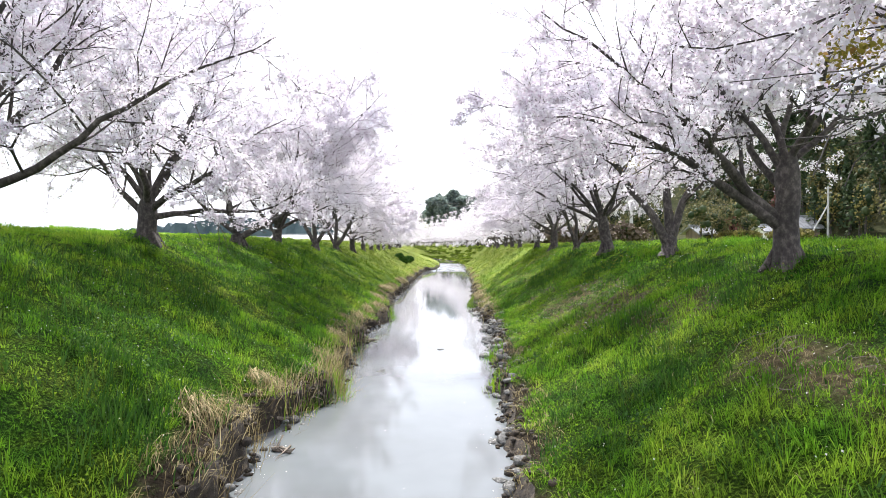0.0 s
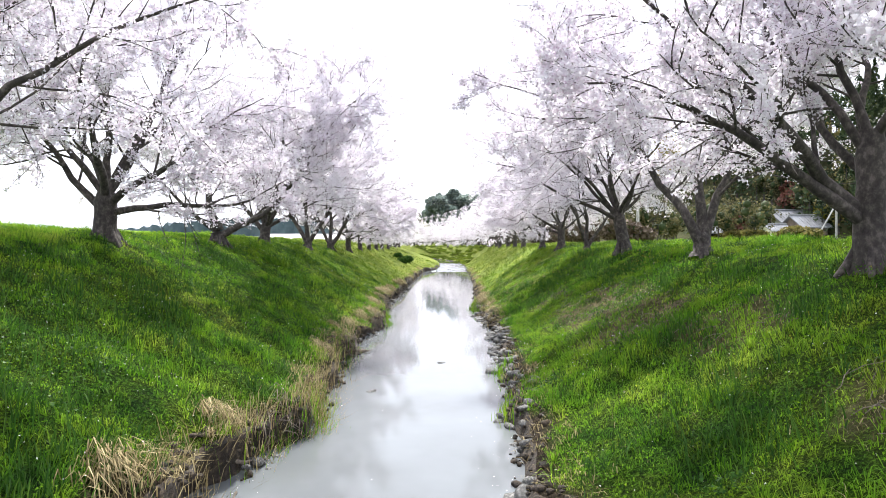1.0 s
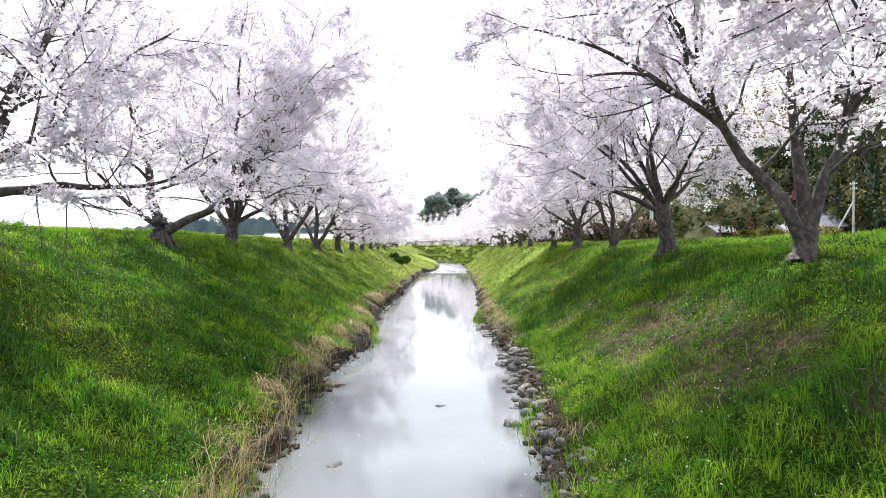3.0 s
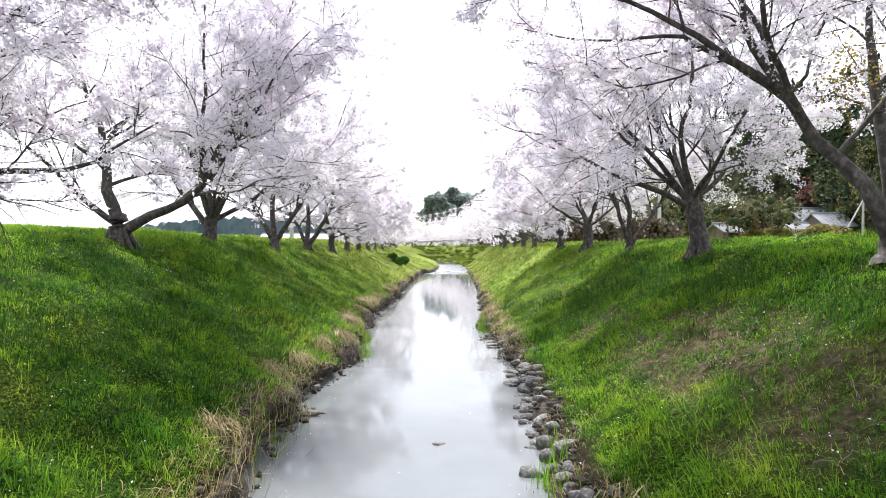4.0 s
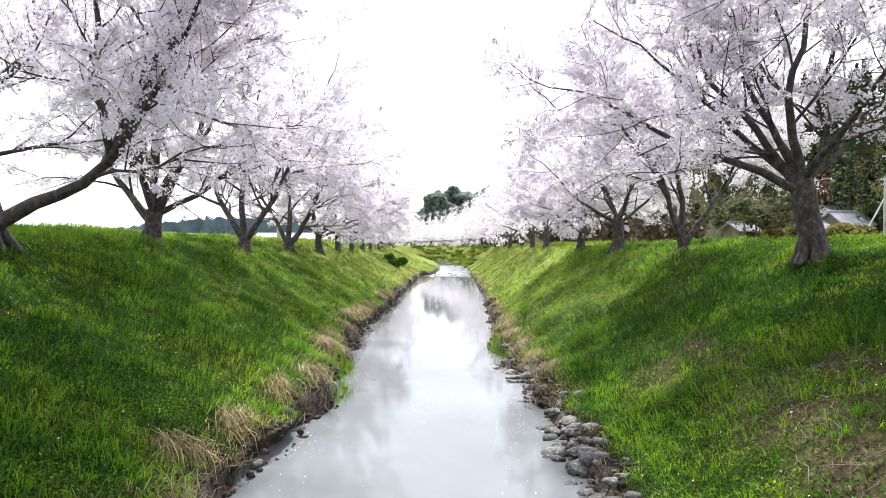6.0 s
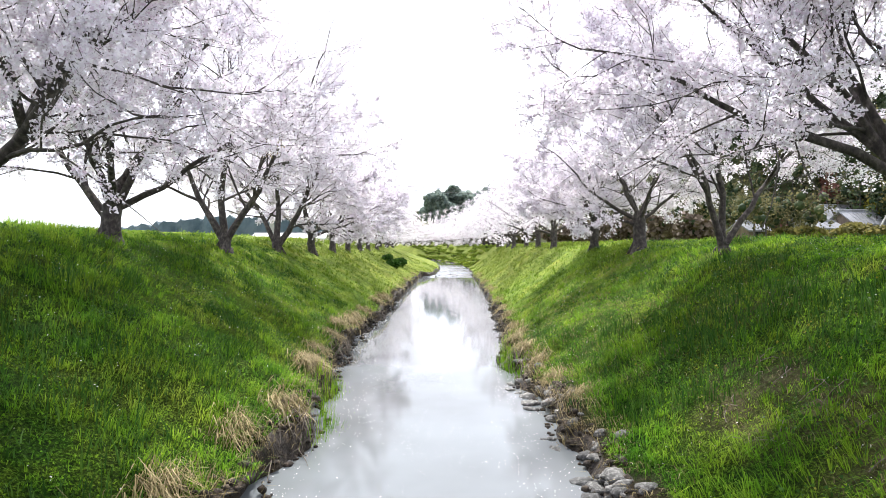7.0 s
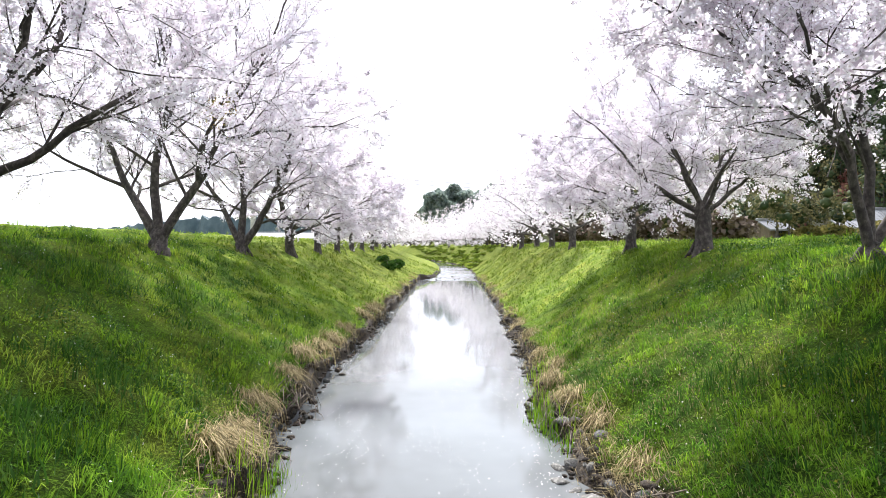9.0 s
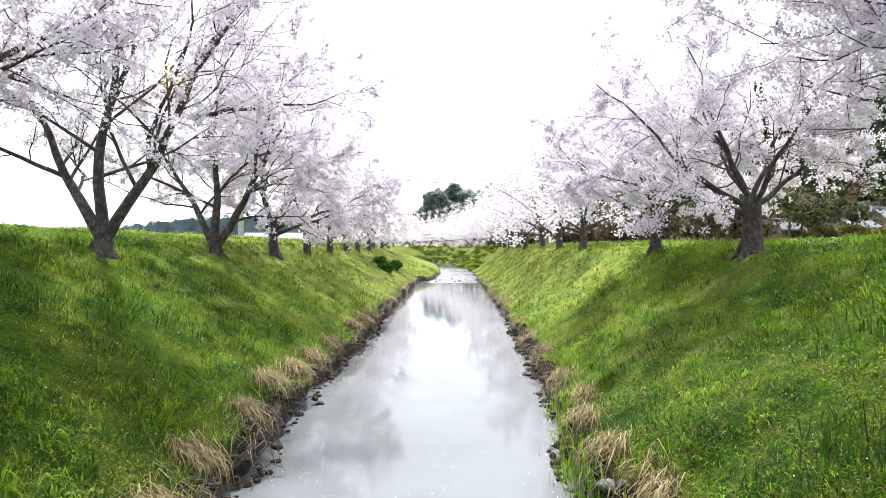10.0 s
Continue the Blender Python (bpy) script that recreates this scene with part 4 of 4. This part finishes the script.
def lay_stones():
    rng = np.random.default_rng(77)
    shapes = stone_meshes()

    def put(x, y, r, label, lift=0.0):
        ob = new("stone", shapes[rng.integers(0, 6)])
        z = max(0.55 * float(ground_z(x, y)), -0.06)
        ob.matrix_world = pose(x, y, z + r * 0.30 + lift, rng.uniform(-18, 18), rng.uniform(-18, 18), rng.uniform(0, 360)) @ Matrix.Diagonal((r * rng.uniform(0.95, 1.5), r, r * rng.uniform(0.6, 0.95), 1))
        tagged(ob, label, "stone", "stones along the water")

    grey = "rounded grey river stone at the water's edge"
    for i in range(190):                     # heap along the right edge
        y = rng.uniform(11.8, 25.2) if i % 2 else rng.normal(18.3, 1.6)
        s = rng.uniform(-0.14, 0.30)
        put(float(edge_right(y)) + s, y, 0.035 + 0.115 * rng.random() ** 2.2, grey, 0.04 if s > 0.15 else 0.0)
    for i in range(70):                      # half buried in the earth of the cut
        y = rng.uniform(9, 27)
        s = rng.uniform(0.15, 0.48)
        put(float(edge_right(y)) + s, y, rng.uniform(0.03, 0.10), "grey stone half buried in dark earth", 0.45 * float(ground_z(float(edge_right(y)) + s, y)) - 0.02)
    for i in range(22):
        y = rng.uniform(5.5, 11.5)
        put(float(edge_right(y)) + rng.uniform(-0.14, 0.15), y, rng.uniform(0.05, 0.12), grey)
    for i in range(26):
        y = rng.uniform(26, 46)
        put(float(edge_right(y)) + rng.uniform(-0.12, 0.1), y, rng.uniform(0.04, 0.09), grey)
    for i in range(46):
        y = rng.choice([rng.uniform(5.5, 10), rng.uniform(15, 20), rng.uniform(20, 45)])
        put(float(edge_left(y)) - rng.uniform(-0.16, 0.08), y, rng.uniform(0.04, 0.09), grey)
    for i in range(24):                      # riffle where the stream narrows
        y = rng.uniform(64, 78)
        x = rng.uniform(float(edge_left(y)) - 0.2, float(edge_right(y)) + 0.2) + float(bend(y))
        put(x, y, rng.uniform(0.05, 0.10), "wet grey stone in a shallow riffle", 0.10)
    put(-1.34, 12.96, 0.10, "dark wet stone standing out of the stream")
    put(0.25, 15.9, 0.07, "dark wet stone standing out of the stream")
    put(-0.1, 15.72, 0.10, "dark wet stone standing out of the stream")


lay_stones()


def driftwood(x, y, z, turn, length, r, label):
    rng = np.random.default_rng(int(x * 100 + y * 10) % 1000 + 5)
    t = Tubes()
    f = np.linspace(-0.5, 0.5, 8)
    p = np.stack([f * length, rng.normal(0, 0.02, 8), rng.normal(0, 0.012, 8)], 1)
    t.add(p, r * (1.0 - 3.5 * np.abs(f) ** 2) * rng.uniform(0.85, 1.15, 8), 8)
    for k in range(3):
        q = p[rng.integers(2, 6)]
        t.add([q, q + rng.normal(0, 0.09, 3) + (0, 0, 0.04), q + rng.normal(0, 0.12, 3) + (0, 0, 0.06)], (r * 0.4, r * 0.3, 0.004), 5)
    ob = t.build("driftwood", M_twig, None)
    ob.matrix_world = pose(x, y, z, 0, 0, turn)
    tagged(ob, label, "driftwood")


driftwood(-2.15, 17.0, 0.04, 20, 0.6, 0.05, "pale driftwood log stranded at the bank")
driftwood(-2.6, 8.9, 0.12, 30, 0.7, 0.04, "bleached branch lying on the bank")
driftwood(-2.1, 7.9, 0.03, -15, 0.35, 0.05, "pale wood lying at the water's edge")
driftwood(3.2, 15.1, float(ground_z(3.2, 15.1)) + 0.05, -20, 0.6, 0.011, "dead branch lying on bare earth")


def dead_twigs():
    rng = np.random.default_rng(9)
    t = Tubes()
    n = 0
    while n < 170:
        x, y = rng.uniform(2.2, 5.0), rng.uniform(4.5, 21)
        if float(bare(x, y)) < 0.25:
            continue
        n += 1
        a, ln = rng.uniform(0, 6.28), rng.uniform(0.10, 0.38)
        q = np.stack([x + np.cos(a) * np.linspace(0, ln, 4), y + np.sin(a) * np.linspace(0, ln, 4)], 1) + rng.normal(0, 0.02, (4, 2))
        z = ground_z(q[:, 0], q[:, 1]) + rng.uniform(0.01, 0.06) + np.array((0, 0.03, 0.04, 0.01))
        t.add(np.column_stack([q, z]), (0.005, 0.0045, 0.004, 0.002), 4)
    tagged(t.build("dead_twigs", M_twig, None), "dead pale twigs scattered over bare earth", "twigs", kind="stuff")


dead_twigs()


def root_tangle(x, y, left, seed, label):
    """Dead roots and stems hanging from the edge of the cut bank."""
    rng = np.random.default_rng(seed)
    t = Tubes()
    side = 1.0 if left else -1.0
    for k in range(26):
        p = np.array((x + rng.normal(0, 0.12) - side * 0.1, y + rng.normal(0, 0.3), 0.0))
        p[2] = float(ground_z(p[0], p[1])) + 0.02
        out = rng.uniform(0.10, 0.28)
        q = [p, p + (side * out * 0.4, rng.normal(0, 0.08), 0.08), p + (side * out * 0.8, rng.normal(0, 0.12), -0.03), p + (side * out, rng.normal(0, 0.15), 0)]
        q[3][2] = max(p[2] - rng.uniform(0.15, 0.45), 0.0)
        t.add(np.array(q), (0.008, 0.007, 0.005, 0.003), 4)
    tagged(t.build("root_tangle", M_twig, None), label, "roots", kind="stuff")


for k, (y, left) in enumerate(((21.4, True), (10.2, True), (16.6, True), (24.9, True), (27.4, True), (26.4, False), (23.3, False))):
    root_tangle(float(edge_left(y)) - 0.2 if left else float(edge_right(y)) + 0.25, y, left, 700 + k, "pale dead roots hanging from the undercut bank")


def bank_rubble():
    """Clods of earth fallen from the cut banks."""
    rng = np.random.default_rng(57)
    v, f = [], []
    for k in range(2600):
        left = rng.random() < 0.55
        y = rng.uniform(3, 40)
        s = rng.uniform(-0.03, 0.42)
        x = float(edge_left(y)) - s if left else float(edge_right(y)) + s
        r = 0.016 + 0.05 * rng.random() ** 2.2
        p = BALL * (r * rng.uniform(0.8, 1.5), r * rng.uniform(0.8, 1.5), r * rng.uniform(0.5, 1.0)) * rng.uniform(0.75, 1.25, (len(BALL), 1))
        v.append(p + (x, y, max(float(ground_z(x, y)), 0.0) + 0.2 * r))
        f.append(BALL_FACES + k * len(BALL))
    tagged(fast_mesh("bank_rubble", np.concatenate(v), np.concatenate(f), 3, M_soil), "dark crumbled earth along the foot of the banks", "earth", kind="stuff")


bank_rubble()


# ---------------------------------------------------------------- grass, reeds, petals
def blades(name, x, y, height, width, lean, mat, label, rng, drop=0.0, fan=0.6):
    """Bent blades at the given places. drop: how far they hang down the bank towards the water."""
    n = len(x)
    base = np.stack([x, y, ground_z(x, y) - 0.02], 1)
    a = rng.uniform(0, 6.283, n)
    side = np.stack([np.cos(a), np.sin(a), np.zeros(n)], 1)
    b = rng.uniform(0, 6.283, n)
    way = np.stack([np.cos(b), np.sin(b), np.zeros(n)], 1) * rng.uniform(0, fan, n)[:, None]
    mid_x = x - bend(y)
    down = np.where(mid_x < -0.4, 1.0, -1.0)
    way[:, 0] += down * lean
    h = height[:, None]
    up = np.array((0, 0, 1.0))
    mid = base + up * h * 0.55 + way * h * 0.35
    tip = base + up * h * (1.0 - drop) + way * h * (0.95 + drop)
    w = (width * rng.uniform(0.7, 1.3, n))[:, None]
    v = np.stack([base - side * w, base + side * w, mid - side * w * 0.75, mid + side * w * 0.75, tip], 1).reshape(-1, 3)
    k = np.arange(n)[:, None] * 5
    f = np.concatenate([k + (0, 1, 2), k + (1, 3, 2), k + (2, 3, 4)], 1)
    ob = fast_mesh(name, v, f, 3, mat)
    return tagged(ob, label, "grass", kind="stuff")


def sward(x, y, per, height, width, mat, label, rng):
    """Tufts of arching blades, combed over by wind and slope, taller and thicker in places."""
    lush = field(x, y, 0.55, 71) * 0.6 + field(x, y, 1.7, 72) * 0.4
    tall = np.repeat(height * (0.5 + 1.25 * stage(lush, 0.25, 0.80)) * rng.uniform(0.75, 1.25, len(x)), per)
    cx = np.repeat(0.9 * (field(x, y, 1.3, 73) - 0.5) + np.where(x - bend(y) < -0.4, 0.25, -0.25), per)
    cy = np.repeat(0.9 * (field(x, y, 1.3, 74) - 0.5) - 0.15, per)
    n = len(x) * per
    a = rng.uniform(0, 6.283, n)
    out = np.stack([np.cos(a), np.sin(a), np.zeros(n)], 1)
    side = np.stack([-np.sin(a), np.cos(a), np.zeros(n)], 1) * (width * rng.uniform(0.7, 1.35, n))[:, None]
    px, py = np.repeat(x, per) + out[:, 0] * 0.035, np.repeat(y, per) + out[:, 1] * 0.035
    base = np.stack([px, py, ground_z(px, py) - 0.015], 1)
    h = (tall * rng.uniform(0.5, 1.25, n))[:, None]
    way = out * rng.uniform(0.25, 1.25, n)[:, None] + np.stack([cx, cy, np.zeros(n)], 1)
    droop = np.clip(np.linalg.norm(way, axis=1, keepdims=True) * rng.uniform(0.2, 0.75, (n, 1)), 0, 0.75)
    mid = base + way * h * 0.38 + np.array((0, 0, 0.62)) * h
    tip = base + way * h + np.array((0, 0, 1.0)) * h * (1.0 - droop)
    v = np.stack([base - side, base + side, mid - side * 0.8, mid + side * 0.8, tip], 1).reshape(-1, 3)
    k = np.arange(n)[:, None] * 5
    f = np.concatenate([k + (0, 1, 2), k + (1, 3, 2), k + (2, 3, 4)], 1)
    return tagged(fast_mesh("grass", v, f, 3, mat), label, "grass", kind="stuff")


def tufts(rng, count, y0, y1, s0, s1, left, per, spread):
    """Places of blades in tufts, between s0 and s1 metres up the bank from the water."""
    ty = rng.uniform(y0, y1, count)
    s = rng.uniform(s0, s1, count)
    tx = np.where(left, edge_left(ty) - s, edge_right(ty) + s)
    x = np.repeat(tx, per) + rng.normal(0, spread, count * per)
    y = np.repeat(ty, per) + rng.normal(0, spread, count * per)
    hi = np.repeat(rng.uniform(0.6, 1.4, count), per)
    return x + bend(y), y, hi


def keep_green(rng, x, y):
    return rng.random(len(x)) > np.maximum(0.62 * bare(x, y), 1.15 * mud(x, y))


def grass():
    rng = np.random.default_rng(21)
    for left, name in ((True, "green spring grass on the left bank"), (False, "green spring grass on the right bank")):
        label = "long green spring grass covering the stream bank"
        for y0, y1, count, per, tall, wide in ((2.5, 12, 5200, 10, 0.115, 0.0031), (12, 24, 6200, 10, 0.115, 0.0032), (24, 37, 4200, 7, 0.12, 0.0055), (37, 76, 4600, 4, 0.12, 0.012)):
            x, y, hi = tufts(rng, count, y0, y1, 0.10, 8.0 if left else 7.0, left, 1, 0.0)
            m = keep_green(rng, x, y)
            sward(x[m], y[m], per, tall, wide, M_blade, label, rng)
        # low leafy weeds
        x, y, hi = tufts(rng, 3600, 2.5, 28, 0.3, 7.0, left, 6, 0.05)
        m = keep_green(rng, x, y)
        c = np.stack([x, y, ground_z(x, y) + rng.uniform(0.02, 0.11, len(x)) * hi], 1)[m]
        v, f = scatter_tris(rng, c, 0.015, 0.01)
        tagged(fast_mesh("leafy_weeds", v, f, 3, M_blade), "small leafy green weeds among the grass", "weeds", kind="stuff")
        # tall dark clumps
        spots = ((-5.3, 12.8), (-4.4, 17.0), (-5.6, 22.5), (-3.6, 19.5), (-6.0, 28.0), (-2.9, 18.2), (-6.4, 12.2), (-6.1, 9.8), (-5.4, 10.6), (-4.6, 12.0), (-4.8, 8.6), (-3.1, 5.9), (-3.5, 6.5), (-2.95, 6.9), (-3.9, 7.4), (-4.2, 21.0), (-5.0, 20.2), (-3.3, 21.6), (-5.6, 24.0), (-4.0, 24.6), (-3.4, 23.0), (-5.9, 18.6), (-4.7, 14.6), (-3.9, 10.9)) if left else ((4.75, 17.2), (4.7, 17.6), (4.55, 18.0), (4.55, 18.6), (5.1, 10.9), (4.4, 9.2), (3.0, 8.4), (2.6, 7.2), (4.6, 14.6), (5.0, 20.6), (4.4, 20.2), (4.6, 21.2), (3.2, 10.6), (4.9, 12.4), (5.0, 23.8), (3.9, 22.2), (4.1, 21.6), (3.5, 21.9), (4.3, 23.0), (2.9, 20.9), (3.3, 22.7), (4.8, 22.3), (2.3, 21.3), (3.6, 24.0), (5.2, 25.4), (3.0, 25.0), (4.4, 26.5))
        cx, cy = np.array(spots).T
        x = np.repeat(cx, 170) + rng.normal(0, 0.32, 170 * len(cx)) * np.repeat(rng.uniform(0.4, 1.2, len(cx)), 170)
        y = np.repeat(cy, 170) + rng.normal(0, 0.34, 170 * len(cy))
        blades("grass_clump", x, y, rng.uniform(0.10, 0.32, len(x)), 0.008, 0.1, M_dark_leaf, "dark green clumps of broad grass on the bank", rng)
        # small dark weeds everywhere in the sward, added to darken its shaded gaps
        x, y, hi = tufts(rng, 950 if left else 560, 3, 34, 0.35, 5.0 if left else 7.0, left, 24, 0.12)
        blades("grass_clump", x, y, 0.12 * hi * rng.uniform(0.6, 1.5, len(x)), 0.008, 0.05, M_dark_leaf, "small dark green weeds filling shaded gaps in the grass", rng, 0.1, 1.2)
        # broad dark patches of leafy weeds
        py = rng.uniform(4, 38, 80)
        ps = rng.uniform(0.6, 6.2, 80)
        px = np.where(left, edge_left(py) - ps, edge_right(py) + ps)
        many = 130
        ang, rad = rng.uniform(0, 6.283, 80 * many), np.sqrt(rng.random(80 * many)) * np.repeat(rng.uniform(0.18, 0.6, 80), many)
        wob = 0.7 + 0.3 * np.sin(3 * ang + np.repeat(py * 5, many))
        x = np.repeat(px, many) + np.cos(ang) * rad * wob
        y = np.repeat(py, many) + np.sin(ang) * rad * wob * 1.3
        c = np.stack([x, y, ground_z(x, y) + rng.uniform(0.03, 0.17, len(x))], 1)
        v, f = scatter_tris(rng, c, 0.019, 0.015)
        tagged(fast_mesh("leafy_weeds", v, f, 3, M_dark_leaf), "dark green patches of leafy weeds in the grass", "weeds", kind="stuff")
        # withered fringe over the cut bank
        x, y, hi = tufts(rng, 760, 6 if left else 20, 64, 0.14, 0.6, left, 8, 0.07)
        m = np.sin(2.1 * y) + np.sin(0.83 * y + 1) + 0.5 * np.sin(5.3 * y) + rng.normal(0, 0.5, len(y)) > -0.2
        x, y, hi = x[m], y[m], hi[m]
        blades("dry_grass", x, y, 0.18 * hi, 0.005, 0.5, M_straw, "withered straw hanging over the cut bank", rng, 0.55, 0.9)
        x, y, hi = tufts(rng, 330, 3, 26, 0.05, 0.7, left, 7, 0.07)
        blades("dry_grass", x, y, (0.17 if left else 0.11) * hi, 0.005, 0.4, M_straw, "withered straw along the water's edge", rng, 0.4, 1.2)
    # straw among the bare patches and thinly through the right bank
    x, y = rng.uniform(1.8, 5.4, 60000), rng.uniform(3, 34, 60000)
    m = rng.random(60000) < 0.035 + 0.50 * bare(x, y) + (0.14 + 0.42 * (x < 3.9)) * stage(y, 20, 25)
    blades("dry_grass", x[m], y[m], rng.uniform(0.04, 0.13, m.sum()), 0.0035, 0.3, M_straw, "withered straw thinly through the grass", rng, 0.35, 1.2)
    # reeds standing at the left edge
    ry = np.concatenate([rng.normal(7.3, 1.5, 300), rng.normal(10.7, 0.9, 650), rng.normal(13.2, 0.8, 160), rng.normal(15.3, 1.2, 220)])
    rx = edge_left(ry) - rng.normal(0.05, 0.16, len(ry))
    blades("dry_reeds", rx, ry, rng.uniform(0.15, 0.6, len(rx)), 0.004, 0.1, M_straw, "tall pale dry reeds at the water's edge", rng, 0.15, 0.9)
    gy = np.concatenate([rng.normal(10.7, 0.9, 620), rng.normal(22.4, 0.4, 260), rng.normal(24.2, 0.5, 420), rng.normal(15.6, 0.8, 160)])
    gx = edge_left(gy) - rng.normal(-0.06, 0.12, len(gy))
    blades("green_reeds", gx, gy, rng.uniform(0.15, 0.45, len(gx)), 0.005, 0.05, M_blade, "young green reeds in the shallows", rng, 0.0, 0.35)
    gy = np.concatenate([rng.normal(11.4, 0.4, 120), rng.normal(14.5, 0.5, 160), rng.normal(26.6, 0.5, 300), rng.normal(29.0, 0.5, 200)])
    gx = edge_right(gy) + rng.normal(0.05, 0.1, len(gy))
    blades("green_reeds", gx, gy, rng.uniform(0.12, 0.38, len(gx)), 0.007, 0.05, M_blade, "young green reeds in the shallows", rng, 0.0, 0.4)


grass()


def tussock(x, y, left, n, reach, seed):
    """A mop of withered grass arching over the cut bank."""
    rng = np.random.default_rng(seed)
    a = rng.normal(0 if left else math.pi, 0.75, n)
    way = np.stack([np.cos(a), np.sin(a), np.zeros(n)], 1)
    r = reach * rng.uniform(0.45, 1.1, n)[:, None]
    base = np.stack([x + rng.normal(0, 0.10, n), y + rng.normal(0, 0.16, n), np.zeros(n)], 1)
    base[:, 2] = ground_z(base[:, 0], base[:, 1]) - 0.01
    p1 = base + way * r * 0.35 + (0, 0, 0.13) * rng.uniform(0.6, 1.4, (n, 1))
    p2 = base + way * r * 0.8 + np.array((0, 0, 1.0)) * rng.uniform(-0.05, 0.10, (n, 1))
    p3 = base + way * r * 1.0 - np.array((0, 0, 1.0)) * rng.uniform(0.10, 0.34, (n, 1))
    p3[:, 2] = np.maximum(p3[:, 2], 0.01)
    side = np.stack([-np.sin(a), np.cos(a), np.zeros(n)], 1) * 0.0045
    v = np.stack([base - side, base + side, p1 - side, p1 + side, p2 - side, p2 + side, p3], 1).reshape(-1, 3)
    k = np.arange(n)[:, None] * 7
    f = np.concatenate([k + (0, 1, 2), k + (1, 3, 2), k + (2, 3, 4), k + (3, 5, 4), k + (4, 5, 6)], 1)
    tagged(fast_mesh("grass_tussock", v, f, 3, M_straw), "withered grass tussock arching over the cut bank", "grass tussock", "tussocks on the bank")


for i, (y, s0, n, reach) in enumerate(((7.0, 0.5, 140, 0.4), (9.2, 0.45, 120, 0.35), (14.6, 0.4, 160, 0.4), (17.9, 0.45, 240, 0.45), (18.9, 0.4, 160, 0.4), (20.6, 0.35, 160, 0.35), (21.7, 0.4, 200, 0.4), (24.3, 0.42, 300, 0.5), (25.2, 0.4, 240, 0.45), (26.6, 0.4, 260, 0.4), (28.2, 0.35, 220, 0.42), (29.4, 0.4, 260, 0.45),
                                        (30.6, 0.35, 200, 0.4), (32.3, 0.35, 220, 0.4), (34.0, 0.35, 200, 0.4), (36.2, 0.35, 160, 0.4), (38.0, 0.35, 160, 0.4), (40.5, 0.35, 160, 0.4))):
    tussock(float(edge_left(y)) - s0 - 0.12, y, True, n, 0.9 * reach, 500 + i)
for i, (y, s0, n, reach) in enumerate(((13.2, 0.4, 90, 0.3), (22.6, 0.4, 140, 0.35), (24.4, 0.42, 160, 0.35), (26.0, 0.45, 240, 0.42), (26.9, 0.45, 240, 0.4), (28.0, 0.4, 200, 0.4), (29.3, 0.4, 160, 0.35), (31.0, 0.4, 160, 0.35), (33.5, 0.35, 150, 0.35), (36.0, 0.35, 150, 0.35))):
    tussock(float(edge_right(y)) + s0 + 0.12, y, False, int(0.7 * n), 0.85 * reach, 560 + i)


def yellow_flowers():
    rng = np.random.default_rng(83)
    x = np.concatenate([rng.normal(4.9, 0.35, 90), rng.uniform(2.5, 6.0, 160)])
    y = np.concatenate([rng.normal(17.2, 0.9, 90), rng.uniform(8, 34, 160)])
    c = np.stack([x, y, ground_z(x, y) + rng.uniform(0.10, 0.2, len(x))], 1)
    v, f = scatter_quads(rng, np.repeat(c, 2, 0), 0.014, 0.012, 1.0)
    tagged(fast_mesh("yellow_flowers", v, f, 4, M_yellow), "tiny yellow wild flowers in the grass", "flowers", kind="stuff")


yellow_flowers()


def floating_petals():
    rng = np.random.default_rng(31)
    n = 10000
    y = np.concatenate([rng.uniform(4, 64, n // 3), rng.uniform(19, 50, n - n // 3)])
    l, r = edge_left(y), edge_right(y)
    u = rng.beta(0.55, 0.55, n)
    x = l + 0.02 + (r - l - 0.04) * u
    streak = np.sin(3.1 * x + 0.7 * y) * np.sin(0.9 * y - 1.7 * x) + rng.normal(0, 0.5, n)
    near_edge = np.minimum(x - l, r - x) < 0.35
    m = (streak > 0.15) & ((y > 17) | near_edge | (rng.random(n) < 0.12))
    c = np.stack([x[m], y[m], np.full(m.sum(), 0.008)], 1)
    v, f = scatter_quads(rng, c, 0.0054, flat=9.0, length=1.8)
    v[:, 2] = np.clip(v[:, 2], 0.003, 0.016)
    tagged(fast_mesh("floating_petals", v, f, 4, M_petal), "white cherry petals floating on the water", "petals", kind="stuff")


floating_petals()


def fallen_petals():
    rng = np.random.default_rng(37)
    n = 5200
    x, y = rng.uniform(-7.5, 6.5, n), rng.uniform(4, 34, n)
    m = ((x < edge_left(y) - 0.1) | (x > edge_right(y) + 0.1)) & (field(x, y, 0.8, 91) + rng.normal(0, 0.12, n) > 0.52)
    x, y = x[m], y[m]
    c = np.stack([x, y, ground_z(x, y) + rng.uniform(0.03, 0.13, len(x))], 1)
    v, f = scatter_quads(rng, c, 0.0075, flat=1.0, length=1.4)
    tagged(fast_mesh("fallen_petals", v, f, 4, M_petal), "white cherry petals caught in the grass", "petals", kind="stuff")


fallen_petals()
